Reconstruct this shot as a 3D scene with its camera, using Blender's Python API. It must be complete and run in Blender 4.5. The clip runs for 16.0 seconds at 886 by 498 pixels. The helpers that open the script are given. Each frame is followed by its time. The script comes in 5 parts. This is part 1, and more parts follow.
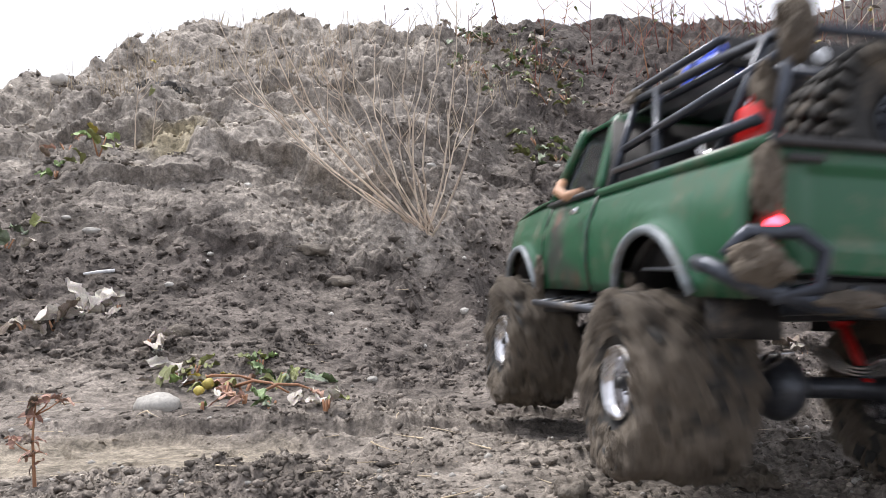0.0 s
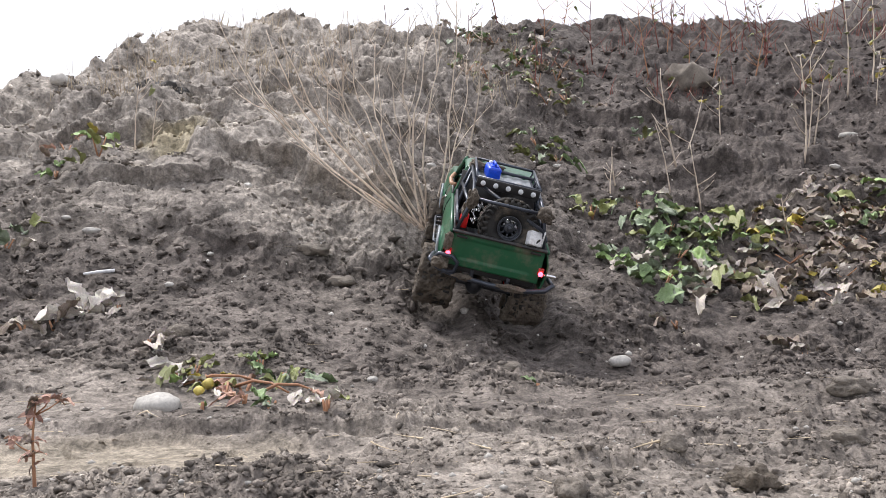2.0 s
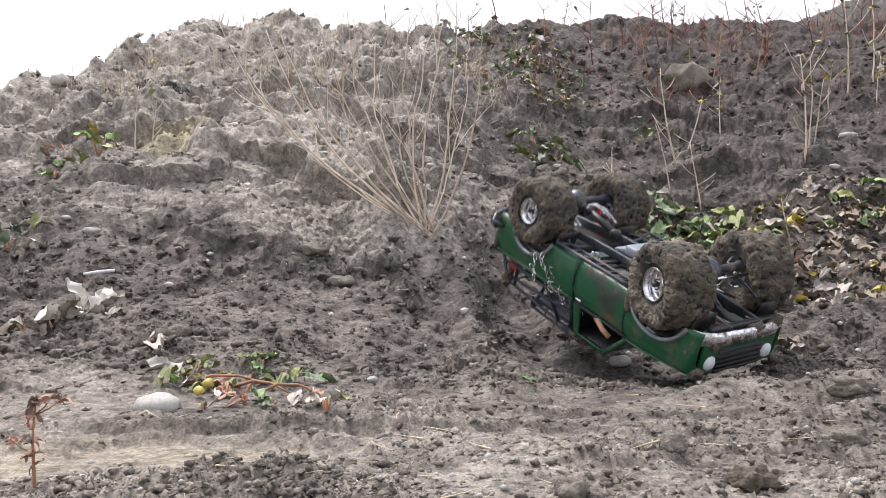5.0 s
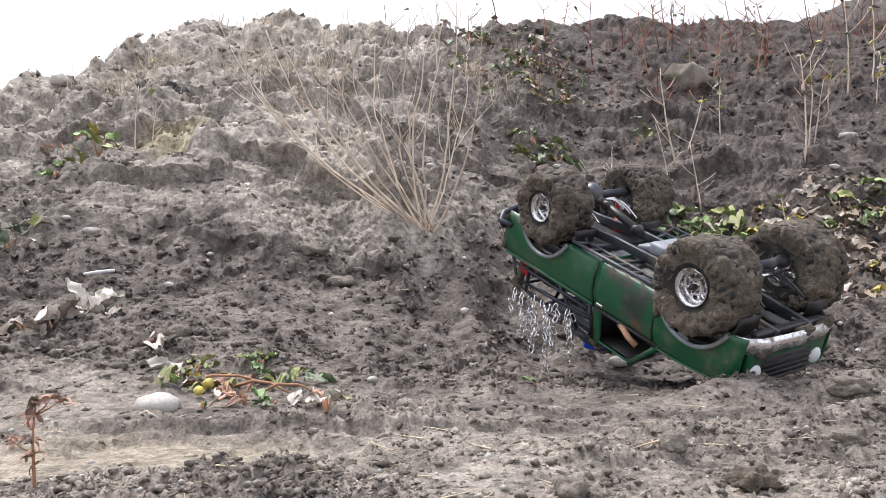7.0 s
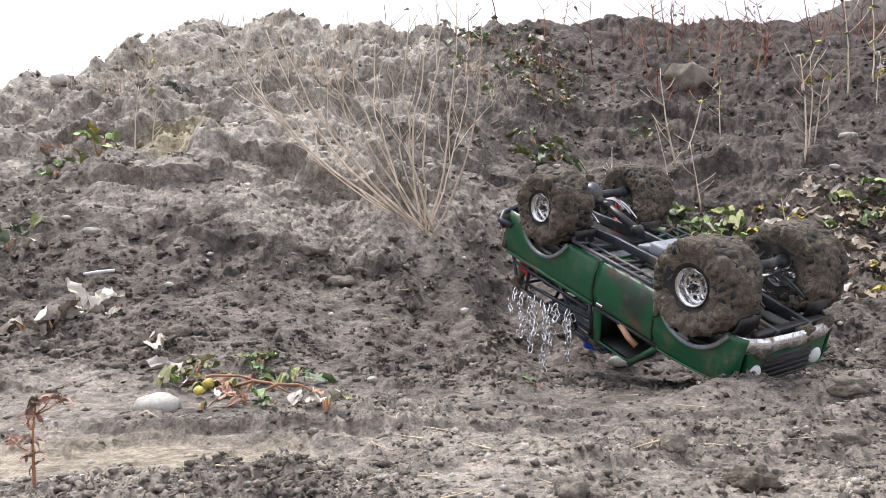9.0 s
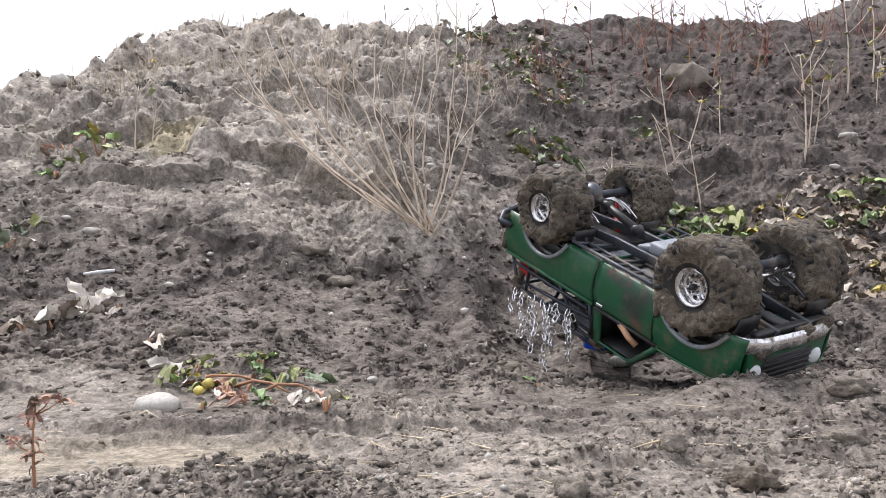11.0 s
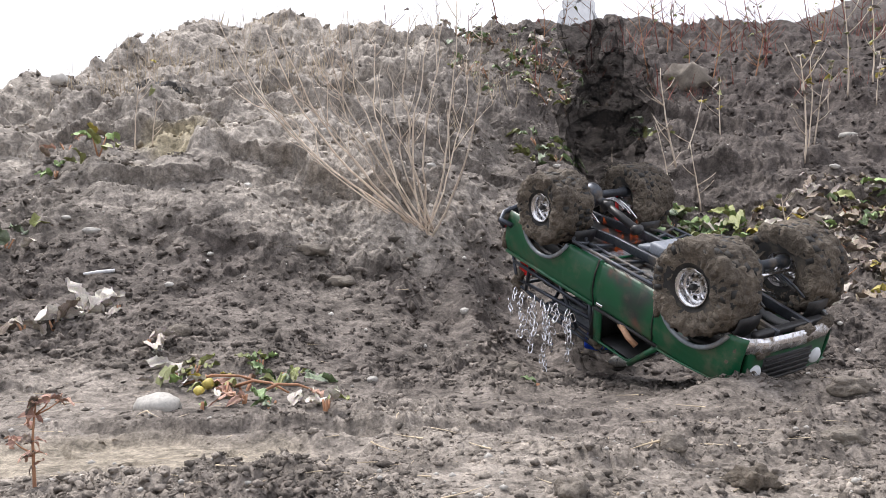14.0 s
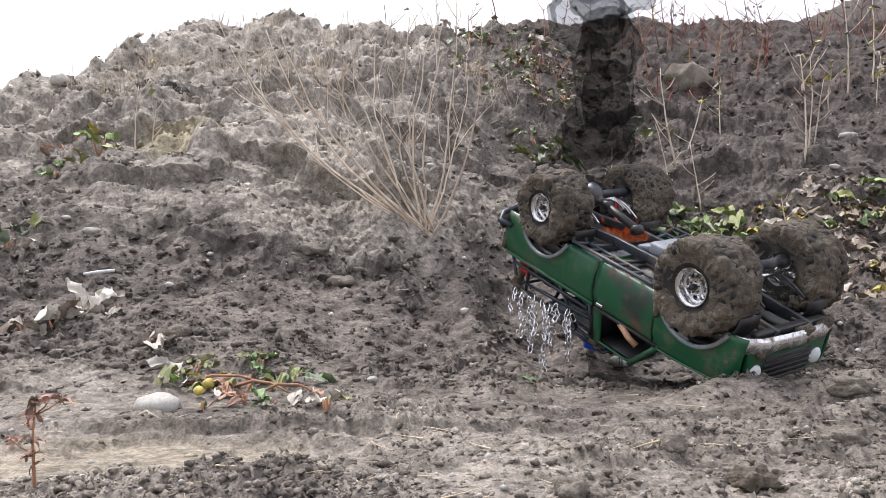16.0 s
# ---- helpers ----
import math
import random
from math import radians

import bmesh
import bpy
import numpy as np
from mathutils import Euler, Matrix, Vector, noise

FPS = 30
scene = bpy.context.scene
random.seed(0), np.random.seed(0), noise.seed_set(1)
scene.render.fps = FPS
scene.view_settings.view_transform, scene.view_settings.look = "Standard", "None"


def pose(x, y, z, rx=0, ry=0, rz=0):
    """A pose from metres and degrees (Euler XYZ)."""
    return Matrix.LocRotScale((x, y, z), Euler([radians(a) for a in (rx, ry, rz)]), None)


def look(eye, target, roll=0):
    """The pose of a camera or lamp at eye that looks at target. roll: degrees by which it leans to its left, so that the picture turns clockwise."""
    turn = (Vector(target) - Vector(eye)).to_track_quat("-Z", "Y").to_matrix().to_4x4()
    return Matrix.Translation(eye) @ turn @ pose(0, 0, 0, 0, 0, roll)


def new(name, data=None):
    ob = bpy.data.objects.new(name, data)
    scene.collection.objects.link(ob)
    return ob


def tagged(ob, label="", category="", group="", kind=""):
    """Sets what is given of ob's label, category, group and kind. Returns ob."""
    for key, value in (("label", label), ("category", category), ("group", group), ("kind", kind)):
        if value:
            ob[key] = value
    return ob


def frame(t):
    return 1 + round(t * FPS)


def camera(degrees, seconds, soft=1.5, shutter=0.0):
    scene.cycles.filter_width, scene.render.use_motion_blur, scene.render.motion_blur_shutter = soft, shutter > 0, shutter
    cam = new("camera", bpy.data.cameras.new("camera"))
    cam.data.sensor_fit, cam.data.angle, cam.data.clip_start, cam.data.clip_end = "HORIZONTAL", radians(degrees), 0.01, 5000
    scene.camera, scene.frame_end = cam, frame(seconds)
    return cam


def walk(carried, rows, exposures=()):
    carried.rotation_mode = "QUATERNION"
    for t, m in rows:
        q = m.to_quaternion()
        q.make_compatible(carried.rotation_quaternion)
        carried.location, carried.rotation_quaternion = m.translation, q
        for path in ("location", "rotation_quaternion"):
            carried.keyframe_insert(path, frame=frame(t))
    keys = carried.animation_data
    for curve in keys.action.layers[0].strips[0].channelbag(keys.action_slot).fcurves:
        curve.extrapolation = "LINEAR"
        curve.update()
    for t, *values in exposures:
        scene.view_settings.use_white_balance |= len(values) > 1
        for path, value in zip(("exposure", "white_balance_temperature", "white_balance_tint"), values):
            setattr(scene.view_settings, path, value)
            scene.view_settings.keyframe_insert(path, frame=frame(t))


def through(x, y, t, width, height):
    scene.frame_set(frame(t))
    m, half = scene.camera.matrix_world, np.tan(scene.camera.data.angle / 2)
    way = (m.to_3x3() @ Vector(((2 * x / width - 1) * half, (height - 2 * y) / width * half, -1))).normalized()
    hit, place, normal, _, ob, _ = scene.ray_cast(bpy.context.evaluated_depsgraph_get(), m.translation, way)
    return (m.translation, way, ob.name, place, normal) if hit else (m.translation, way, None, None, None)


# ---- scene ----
CAMERA_HEIGHT = 0.115
cam = camera(60, 16.0, soft=0.8, shutter=0.35)
EYE = (0.0, 0.0, CAMERA_HEIGHT)
AHEAD = (0.0, math.cos(radians(3.4)), CAMERA_HEIGHT + math.sin(radians(3.4)))
walk(cam, [(0.0, look(EYE, AHEAD)), (16.0, look(EYE, AHEAD))],
     exposures=[(0.0, 1.42), (3.0, 1.45), (4.2, 1.48), (6.5, 1.62), (9.0, 1.60), (12.0, 1.54), (16.0, 1.53)])

# ---- light: a bright overcast sky ----
world = bpy.data.worlds.new("overcast_sky")
scene.world = world
world.use_nodes = True
wt = world.node_tree
wt.nodes.clear()
sky = wt.nodes.new("ShaderNodeTexSky")
sky.sky_type = "NISHITA"
sky.sun_disc = False
sky.sun_elevation, sky.sun_rotation = radians(63), radians(-45)
sky.air_density, sky.dust_density, sky.ozone_density = 1.0, 4.0, 1.0
grey = wt.nodes.new("ShaderNodeHueSaturation")
grey.inputs["Saturation"].default_value = 0.12
cloud = wt.nodes.new("ShaderNodeMixRGB")
cloud.inputs["Fac"].default_value = 0.85
cloud.inputs["Color2"].default_value = (2.55, 2.6, 2.95, 1)
back = wt.nodes.new("ShaderNodeBackground")
back.inputs["Strength"].default_value = 0.15
sky_out = wt.nodes.new("ShaderNodeOutputWorld")
wt.links.new(sky.outputs["Color"], grey.inputs["Color"])
wt.links.new(grey.outputs["Color"], cloud.inputs["Color1"])
wt.links.new(cloud.outputs["Color"], back.inputs["Color"])
wt.links.new(back.outputs[0], sky_out.inputs["Surface"])

sun = new("sun", bpy.data.lights.new("sun", "SUN"))
sun.data.energy, sun.data.angle, sun.data.color = 1.5, radians(16), (1.0, 0.95, 0.93)
sun.matrix_world = look((-1.5, 1.5, 4.2), (0, 0, 0))

# ---- materials ----
def mat(name):
    m = bpy.data.materials.new(name)
    m.use_nodes = True
    nt = m.node_tree
    return m, nt, nt.nodes["Principled BSDF"]


def node(nt, kind, **values):
    n = nt.nodes.new(kind)
    for key, value in values.items():
        n.inputs[key].default_value = value
    return n


def noise_node(nt, coords, scale, detail=6.0, rough=0.6, kind="Object"):
    n = node(nt, "ShaderNodeTexNoise", Scale=scale, Detail=detail, Roughness=rough)
    nt.links.new(coords.outputs[kind], n.inputs["Vector"])
    return n


def ramp(nt, source, stops):
    r = nt.nodes.new("ShaderNodeValToRGB")
    el = r.color_ramp.elements
    while len(el) < len(stops):
        el.new(0.5)
    for e, (p, c) in zip(el, stops):
        e.position, e.color = p, (*c, 1) if len(c) == 3 else c
    nt.links.new(source, r.inputs["Fac"])
    return r


def mix(nt, fac, a, b, blend="MIX"):
    n = nt.nodes.new("ShaderNodeMixRGB")
    n.blend_type = blend
    for socket, v in zip(("Fac", "Color1", "Color2"), (fac, a, b)):
        if isinstance(v, (int, float)):
            n.inputs[socket].default_value = v
        elif isinstance(v, tuple):
            n.inputs[socket].default_value = (*v, 1)
        else:
            nt.links.new(v, n.inputs[socket])
    return n.outputs["Color"]


def bump(nt, bsdf, height, strength, distance):
    b = node(nt, "ShaderNodeBump", Strength=strength, Distance=distance)
    nt.links.new(height, b.inputs["Height"])
    nt.links.new(b.outputs["Normal"], bsdf.inputs["Normal"])
    return b


def speckled(name, low, high, scale, rough=0.6, fine=None, metal=0.0, relief=0.3, depth=0.001, mud=None, mud_cut=(0.5, 0.6), mud_scale=18.0, coat=0.0, per_object=0.0):
    """A surface whose colour runs between two tones, with grain, relief and, where wanted, smears of dried mud."""
    m, nt, b = mat(name)
    co = nt.nodes.new("ShaderNodeTexCoord")
    big = noise_node(nt, co, scale)
    small = noise_node(nt, co, fine or scale * 9)
    tone = ramp(nt, big.outputs["Fac"], [(0.32, low), (0.68, high)]).outputs["Color"]
    grain = ramp(nt, small.outputs["Fac"], [(0.25, (0.72,) * 3), (0.75, (1.22,) * 3)]).outputs["Color"]
    colour = mix(nt, 1.0, tone, grain, "MULTIPLY")
    if per_object:
        info = nt.nodes.new("ShaderNodeObjectInfo")
        spread = ramp(nt, info.outputs["Random"], [(0.0, (1 - per_object,) * 3), (1.0, (1 + per_object,) * 3)]).outputs["Color"]
        colour = mix(nt, 1.0, colour, spread, "MULTIPLY")
    b.inputs["Roughness"].default_value, b.inputs["Metallic"].default_value = rough, metal
    b.inputs["Coat Weight"].default_value = coat
    if mud:
        dirt = noise_node(nt, co, mud_scale, 8.0, 0.65)
        cover = ramp(nt, dirt.outputs["Fac"], [(mud_cut[0], (0, 0, 0)), (mud_cut[1], (1, 1, 1))]).outputs["Color"]
        colour = mix(nt, cover, colour, mix(nt, 1.0, mud, grain, "MULTIPLY"))
        nt.links.new(mix(nt, cover, (rough,) * 3, (0.95,) * 3), b.inputs["Roughness"])
        if metal:
            nt.links.new(mix(nt, cover, (metal,) * 3, (0.0,) * 3), b.inputs["Metallic"])
    nt.links.new(colour, b.inputs["Base Color"])
    bump(nt, b, small.outputs["Fac"], relief, depth)
    return m


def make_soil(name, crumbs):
    """Dark loam on the heap, dry silt on the flat, paler soil on the left crest; loose crumbs each have a tone of their
    own.
    """
    m, nt, b = mat(name)
    co = nt.nodes.new("ShaderNodeTexCoord")
    pos = nt.nodes.new("ShaderNodeSeparateXYZ")
    nt.links.new(co.outputs["Object"], pos.inputs[0])
    patch = noise_node(nt, co, 2.6, 7.0, 0.62)
    clod = noise_node(nt, co, 15.0, 9.0, 0.70)
    crumb = noise_node(nt, co, 75.0, 6.0, 0.7)
    grit = noise_node(nt, co, 330.0, 4.0, 0.72)
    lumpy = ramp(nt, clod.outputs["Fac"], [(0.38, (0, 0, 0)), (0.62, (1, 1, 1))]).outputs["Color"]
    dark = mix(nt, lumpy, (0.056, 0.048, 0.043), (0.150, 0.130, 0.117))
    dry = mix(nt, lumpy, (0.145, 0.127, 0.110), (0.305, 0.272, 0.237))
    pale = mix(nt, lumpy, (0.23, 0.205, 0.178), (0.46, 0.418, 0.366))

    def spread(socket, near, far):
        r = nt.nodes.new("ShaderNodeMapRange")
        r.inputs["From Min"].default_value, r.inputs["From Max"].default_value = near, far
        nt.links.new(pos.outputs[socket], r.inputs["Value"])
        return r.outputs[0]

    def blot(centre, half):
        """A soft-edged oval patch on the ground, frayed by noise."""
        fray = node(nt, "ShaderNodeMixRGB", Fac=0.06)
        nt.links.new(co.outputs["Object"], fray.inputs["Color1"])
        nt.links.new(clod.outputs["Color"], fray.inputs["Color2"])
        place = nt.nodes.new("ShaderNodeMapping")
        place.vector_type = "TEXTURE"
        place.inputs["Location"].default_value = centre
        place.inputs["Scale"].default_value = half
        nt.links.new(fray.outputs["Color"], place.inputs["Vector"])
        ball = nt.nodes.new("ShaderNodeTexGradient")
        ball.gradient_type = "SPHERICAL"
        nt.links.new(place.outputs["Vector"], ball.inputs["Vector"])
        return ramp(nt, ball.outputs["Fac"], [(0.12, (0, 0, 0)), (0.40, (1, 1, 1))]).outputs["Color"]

    # soil mixed to a darker tone towards the upper right of the slope
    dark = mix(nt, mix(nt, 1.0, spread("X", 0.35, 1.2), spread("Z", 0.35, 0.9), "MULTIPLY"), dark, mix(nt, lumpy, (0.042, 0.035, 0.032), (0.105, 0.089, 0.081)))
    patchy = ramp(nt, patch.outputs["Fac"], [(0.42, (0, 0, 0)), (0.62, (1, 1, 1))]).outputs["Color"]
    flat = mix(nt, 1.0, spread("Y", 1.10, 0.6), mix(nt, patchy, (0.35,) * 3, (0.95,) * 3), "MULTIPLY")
    # lighter patches scattered over the left bank
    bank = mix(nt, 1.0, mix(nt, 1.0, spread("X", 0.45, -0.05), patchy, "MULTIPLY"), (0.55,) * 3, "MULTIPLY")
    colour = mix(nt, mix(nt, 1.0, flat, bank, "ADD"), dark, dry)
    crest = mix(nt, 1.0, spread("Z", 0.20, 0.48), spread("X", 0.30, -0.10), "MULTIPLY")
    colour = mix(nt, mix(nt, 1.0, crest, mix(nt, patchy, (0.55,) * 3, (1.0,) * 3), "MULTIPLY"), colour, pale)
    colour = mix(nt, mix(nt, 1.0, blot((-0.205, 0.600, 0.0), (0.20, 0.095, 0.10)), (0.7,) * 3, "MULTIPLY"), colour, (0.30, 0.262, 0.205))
    # a frayed dark oval low on the bank, a frayed pale one below the bush
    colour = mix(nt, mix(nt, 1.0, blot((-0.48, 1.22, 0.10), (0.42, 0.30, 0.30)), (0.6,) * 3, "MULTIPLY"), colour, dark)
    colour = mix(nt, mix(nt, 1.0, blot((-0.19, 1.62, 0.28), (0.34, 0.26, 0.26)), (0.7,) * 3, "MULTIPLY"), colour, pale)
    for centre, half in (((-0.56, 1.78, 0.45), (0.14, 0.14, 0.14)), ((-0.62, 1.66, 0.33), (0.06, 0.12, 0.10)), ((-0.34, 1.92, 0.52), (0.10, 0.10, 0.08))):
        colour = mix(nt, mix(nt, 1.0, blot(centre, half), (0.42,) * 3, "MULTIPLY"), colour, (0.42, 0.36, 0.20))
    for n, lo, hi in ((crumb, 0.55, 1.42), (grit, 0.70, 1.30)):
        grain = ramp(nt, n.outputs["Fac"], [(0.36, (lo,) * 3), (0.5, (1.0,) * 3), (0.64, (hi,) * 3)]).outputs["Color"]
        colour = mix(nt, 1.0, colour, grain, "MULTIPLY")
    if crumbs:
        geo = nt.nodes.new("ShaderNodeNewGeometry")
        tone = ramp(nt, geo.outputs["Random Per Island"], [(0.0, (0.62, 0.61, 0.60)), (0.5, (1.0, 1.0, 1.0)), (0.88, (1.30, 1.29, 1.27)), (1.0, (1.75, 1.75, 1.74))]).outputs["Color"]
        colour = mix(nt, 1.0, colour, tone, "MULTIPLY")
    nt.links.new(colour, b.inputs["Base Color"])
    b.inputs["Roughness"].default_value = 0.92
    b.inputs["Specular IOR Level"].default_value = 0.25
    first = bump(nt, b, grit.outputs["Fac"], 0.6, 0.0018)
    second = node(nt, "ShaderNodeBump", Strength=0.6, Distance=0.005)
    nt.links.new(crumb.outputs["Fac"], second.inputs["Height"])
    nt.links.new(second.outputs["Normal"], first.inputs["Normal"])
    return m


MUD = (0.19, 0.155, 0.115)
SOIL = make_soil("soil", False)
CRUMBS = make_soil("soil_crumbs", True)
CLOD = speckled("loose_soil", (0.10, 0.086, 0.074), (0.34, 0.30, 0.25), 9, 0.95, 260, relief=0.9, depth=0.006)
MUD_CAKE = speckled("caked_mud", (0.070, 0.056, 0.043), (0.190, 0.158, 0.122), 26, 0.85, 210, relief=1.0, depth=0.006)
STONE = speckled("river_stone", (0.34, 0.325, 0.30), (0.52, 0.50, 0.46), 30, 0.7, 300, relief=0.15, per_object=0.25)


def make_paint():
    m, nt, b = mat("green_camouflage_paint")
    co = nt.nodes.new("ShaderNodeTexCoord")
    a = noise_node(nt, co, 13.0, 3.0, 0.5)
    c = noise_node(nt, co, 7.0, 3.0, 0.5)
    dirt = noise_node(nt, co, 30.0, 9.0, 0.7)
    green = mix(nt, ramp(nt, c.outputs["Fac"], [(0.59, (0, 0, 0)), (0.66, (1, 1, 1))]).outputs["Color"], (0.008, 0.092, 0.038), (0.03, 0.036, 0.034))
    red = mix(nt, ramp(nt, a.outputs["Fac"], [(0.66, (0, 0, 0)), (0.72, (1, 1, 1))]).outputs["Color"], green, (0.16, 0.045, 0.03))
    cover = ramp(nt, dirt.outputs["Fac"], [(0.52, (0, 0, 0)), (0.80, (0.8, 0.8, 0.8))]).outputs["Color"]
    nt.links.new(mix(nt, cover, red, MUD), b.inputs["Base Color"])
    nt.links.new(mix(nt, cover, (0.34,) * 3, (0.9,) * 3), b.inputs["Roughness"])
    b.inputs["Coat Weight"].default_value, b.inputs["Coat Roughness"].default_value = 0.12, 0.35
    return m


PAINT = make_paint()
BLACK = speckled("black_plastic", (0.012, 0.012, 0.013), (0.03, 0.03, 0.032), 40, 0.45, mud=MUD, mud_cut=(0.58, 0.72))
DARK_METAL = speckled("dark_grey_metal", (0.05, 0.055, 0.065), (0.10, 0.11, 0.13), 30, 0.4, metal=0.6, mud=MUD, mud_cut=(0.56, 0.7))
TUBE = speckled("blue_black_tube", (0.03, 0.036, 0.05), (0.07, 0.08, 0.10), 40, 0.32, metal=0.5, mud=MUD, mud_cut=(0.62, 0.72))
GREY_PLATE = speckled("grey_skid_plate", (0.16, 0.18, 0.21), (0.24, 0.26, 0.30), 30, 0.5, mud=MUD, mud_cut=(0.6, 0.7))
CHROME = speckled("chrome", (0.72, 0.72, 0.74), (0.85, 0.85, 0.87), 30, 0.14, metal=1.0, relief=0.05, mud=MUD, mud_cut=(0.5, 0.62), mud_scale=55)
BARE_CHROME = speckled("bright_steel", (0.72, 0.72, 0.74), (0.85, 0.85, 0.87), 30, 0.18, metal=1.0, relief=0.05)
RUBBER = speckled("black_rubber", (0.012, 0.012, 0.012), (0.03, 0.029, 0.027), 40, 0.75, mud=MUD, mud_cut=(0.5, 0.7))
RED = speckled("red_plastic", (0.55, 0.012, 0.012), (0.68, 0.02, 0.02), 30, 0.35)
BLUE = speckled("blue_plastic", (0.004, 0.05, 0.55), (0.008, 0.09, 0.75), 30, 0.35)
WHITE = speckled("white_plastic", (0.72, 0.73, 0.75), (0.82, 0.83, 0.84), 30, 0.4)
FLESH = speckled("tan_plastic", (0.45, 0.25, 0.15), (0.55, 0.32, 0.2), 30, 0.5)
TRAY = speckled("grey_ribbed_tray", (0.20, 0.215, 0.24), (0.34, 0.36, 0.39), 30, 0.3, mud=MUD, mud_cut=(0.6, 0.72))


def make_glow(name, colour, strength):
    m, nt, b = mat(name)
    b.inputs["Base Color"].default_value = (*colour, 1)
    b.inputs["Emission Color"].default_value = (*colour, 1)
    b.inputs["Emission Strength"].default_value = strength
    return m


TAIL_GLOW = make_glow("lit_red_lens", (1.0, 0.03, 0.05), 6.0)
LAMP_LENS = make_glow("clear_lamp_lens", (0.62, 0.64, 0.67), 0.03)


def make_glass():
    m, nt, b = mat("tinted_glass")
    b.inputs["Base Color"].default_value = (0.5, 0.55, 0.58, 1)
    b.inputs["Roughness"].default_value = 0.05
    b.inputs["Transmission Weight"].default_value = 0.8
    b.inputs["IOR"].default_value = 1.45
    return m


GLASS = make_glass()

# ---- helpers for meshes ----
def part(name, bm, material, parent=None, label="", smooth=True):
    """Links a bmesh as one mesh object, under a thing or a part."""
    me = bpy.data.meshes.new(name)
    bmesh.ops.recalc_face_normals(bm, faces=bm.faces)
    bm.to_mesh(me)
    bm.free()
    for p in me.polygons:
        p.use_smooth = smooth
    me.materials.append(material)
    ob = new(name, me)
    if parent:
        ob.parent = parent
    return tagged(ob, label)


def box(bm, c, s, turn=(0, 0, 0), bevel=0.0):
    m = Matrix.LocRotScale(c, Euler([radians(a) for a in turn]), s)
    got = bmesh.ops.create_cube(bm, size=1.0, matrix=m)
    if bevel:
        edges = list({e for v in got["verts"] for e in v.link_edges})
        bmesh.ops.bevel(bm, geom=edges, offset=bevel, segments=2, affect="EDGES", profile=0.5)
    return got


def tube(bm, points, r, sides=8, r_end=None, caps=True):
    """A round bar through the points, tapering to r_end."""
    pts = [Vector(p) for p in points]
    rings = []
    side = None
    for i, p in enumerate(pts):
        d = (pts[min(i + 1, len(pts) - 1)] - pts[max(i - 1, 0)]).normalized()
        if side is None:
            side = d.orthogonal().normalized()
        side = (side - d * side.dot(d)).normalized()
        other = d.cross(side)
        rr = r if r_end is None else r + (r_end - r) * i / (len(pts) - 1)
        rings.append([bm.verts.new(p + (side * math.cos(a) + other * math.sin(a)) * rr) for a in (2 * math.pi * k / sides for k in range(sides))])
    for a, b in zip(rings, rings[1:]):
        for k in range(sides):
            bm.faces.new((a[k], a[(k + 1) % sides], b[(k + 1) % sides], b[k]))
    if caps:
        bm.faces.new(rings[0][::-1])
        bm.faces.new(rings[-1])


def sheet(bm, fn, nu, nv):
    """A grid of faces through fn(u, v), u and v from 0 to 1."""
    g = [[bm.verts.new(fn(i / nu, j / nv)) for j in range(nv + 1)] for i in range(nu + 1)]
    for i in range(nu):
        for j in range(nv):
            bm.faces.new((g[i][j], g[i + 1][j], g[i + 1][j + 1], g[i][j + 1]))


def thick(ob, t, offset=-1.0):
    s = ob.modifiers.new("thickness", "SOLIDIFY")
    s.thickness, s.offset = t, offset
    return ob


def lathe(bm, profile, sides, axis="Y", centre=(0, 0, 0)):
    """Turns (radius, along) pairs round an axis through centre."""
    rings = []
    for r, a in profile:
        ring = []
        for k in range(sides):
            q = 2 * math.pi * k / sides
            c, s = r * math.cos(q), r * math.sin(q)
            p = {"Y": (c, a, s), "X": (a, c, s), "Z": (c, s, a)}[axis]
            ring.append(bm.verts.new(Vector(p) + Vector(centre)))
        rings.append(ring)
    for a, b in zip(rings, rings[1:]):
        for k in range(sides):
            bm.faces.new((a[k], a[(k + 1) % sides], b[(k + 1) % sides], b[k]))
    return rings


def lump(bm, c, r, squash=(1, 1, 1), rough=0.25, fine=2, seed=0.0, turn=0.0):
    """An uneven clod or stone."""
    got = bmesh.ops.create_icosphere(bm, subdivisions=fine, radius=1.0)
    m = Matrix.Rotation(turn, 3, "Z")
    for v in got["verts"]:
        d = v.co.normalized()
        k = 1 + rough * noise.noise(d * 1.7 + Vector((seed * 3.1, seed, -seed))) + 0.5 * rough * noise.noise(d * 4.3 + Vector((seed, -seed, seed)))
        v.co = Vector(c) + m @ Vector((d.x * squash[0], d.y * squash[1], d.z * squash[2])) * (r * k)


# ---- the ground ----
def hashed(ix, iy, seed):
    h = (ix.astype(np.int64) * 374761393 + iy.astype(np.int64) * 668265263 + seed * 1442695041) & 0xFFFFFFFF
    h = ((h ^ (h >> 13)) * 1274126177) & 0xFFFFFFFF
    h = h ^ (h >> 16)
    return (h & 0xFFFF) / 65535.0


def value_noise(x, y, seed):
    ix, iy = np.floor(x), np.floor(y)
    fx, fy = x - ix, y - iy
    fx, fy = fx * fx * fx * (fx * (fx * 6 - 15) + 10), fy * fy * fy * (fy * (fy * 6 - 15) + 10)
    a, b = hashed(ix, iy, seed), hashed(ix + 1, iy, seed)
    c, d = hashed(ix, iy + 1, seed), hashed(ix + 1, iy + 1, seed)
    return (a * (1 - fx) + b * fx) * (1 - fy) + (c * (1 - fx) + d * fx) * fy * 1.0


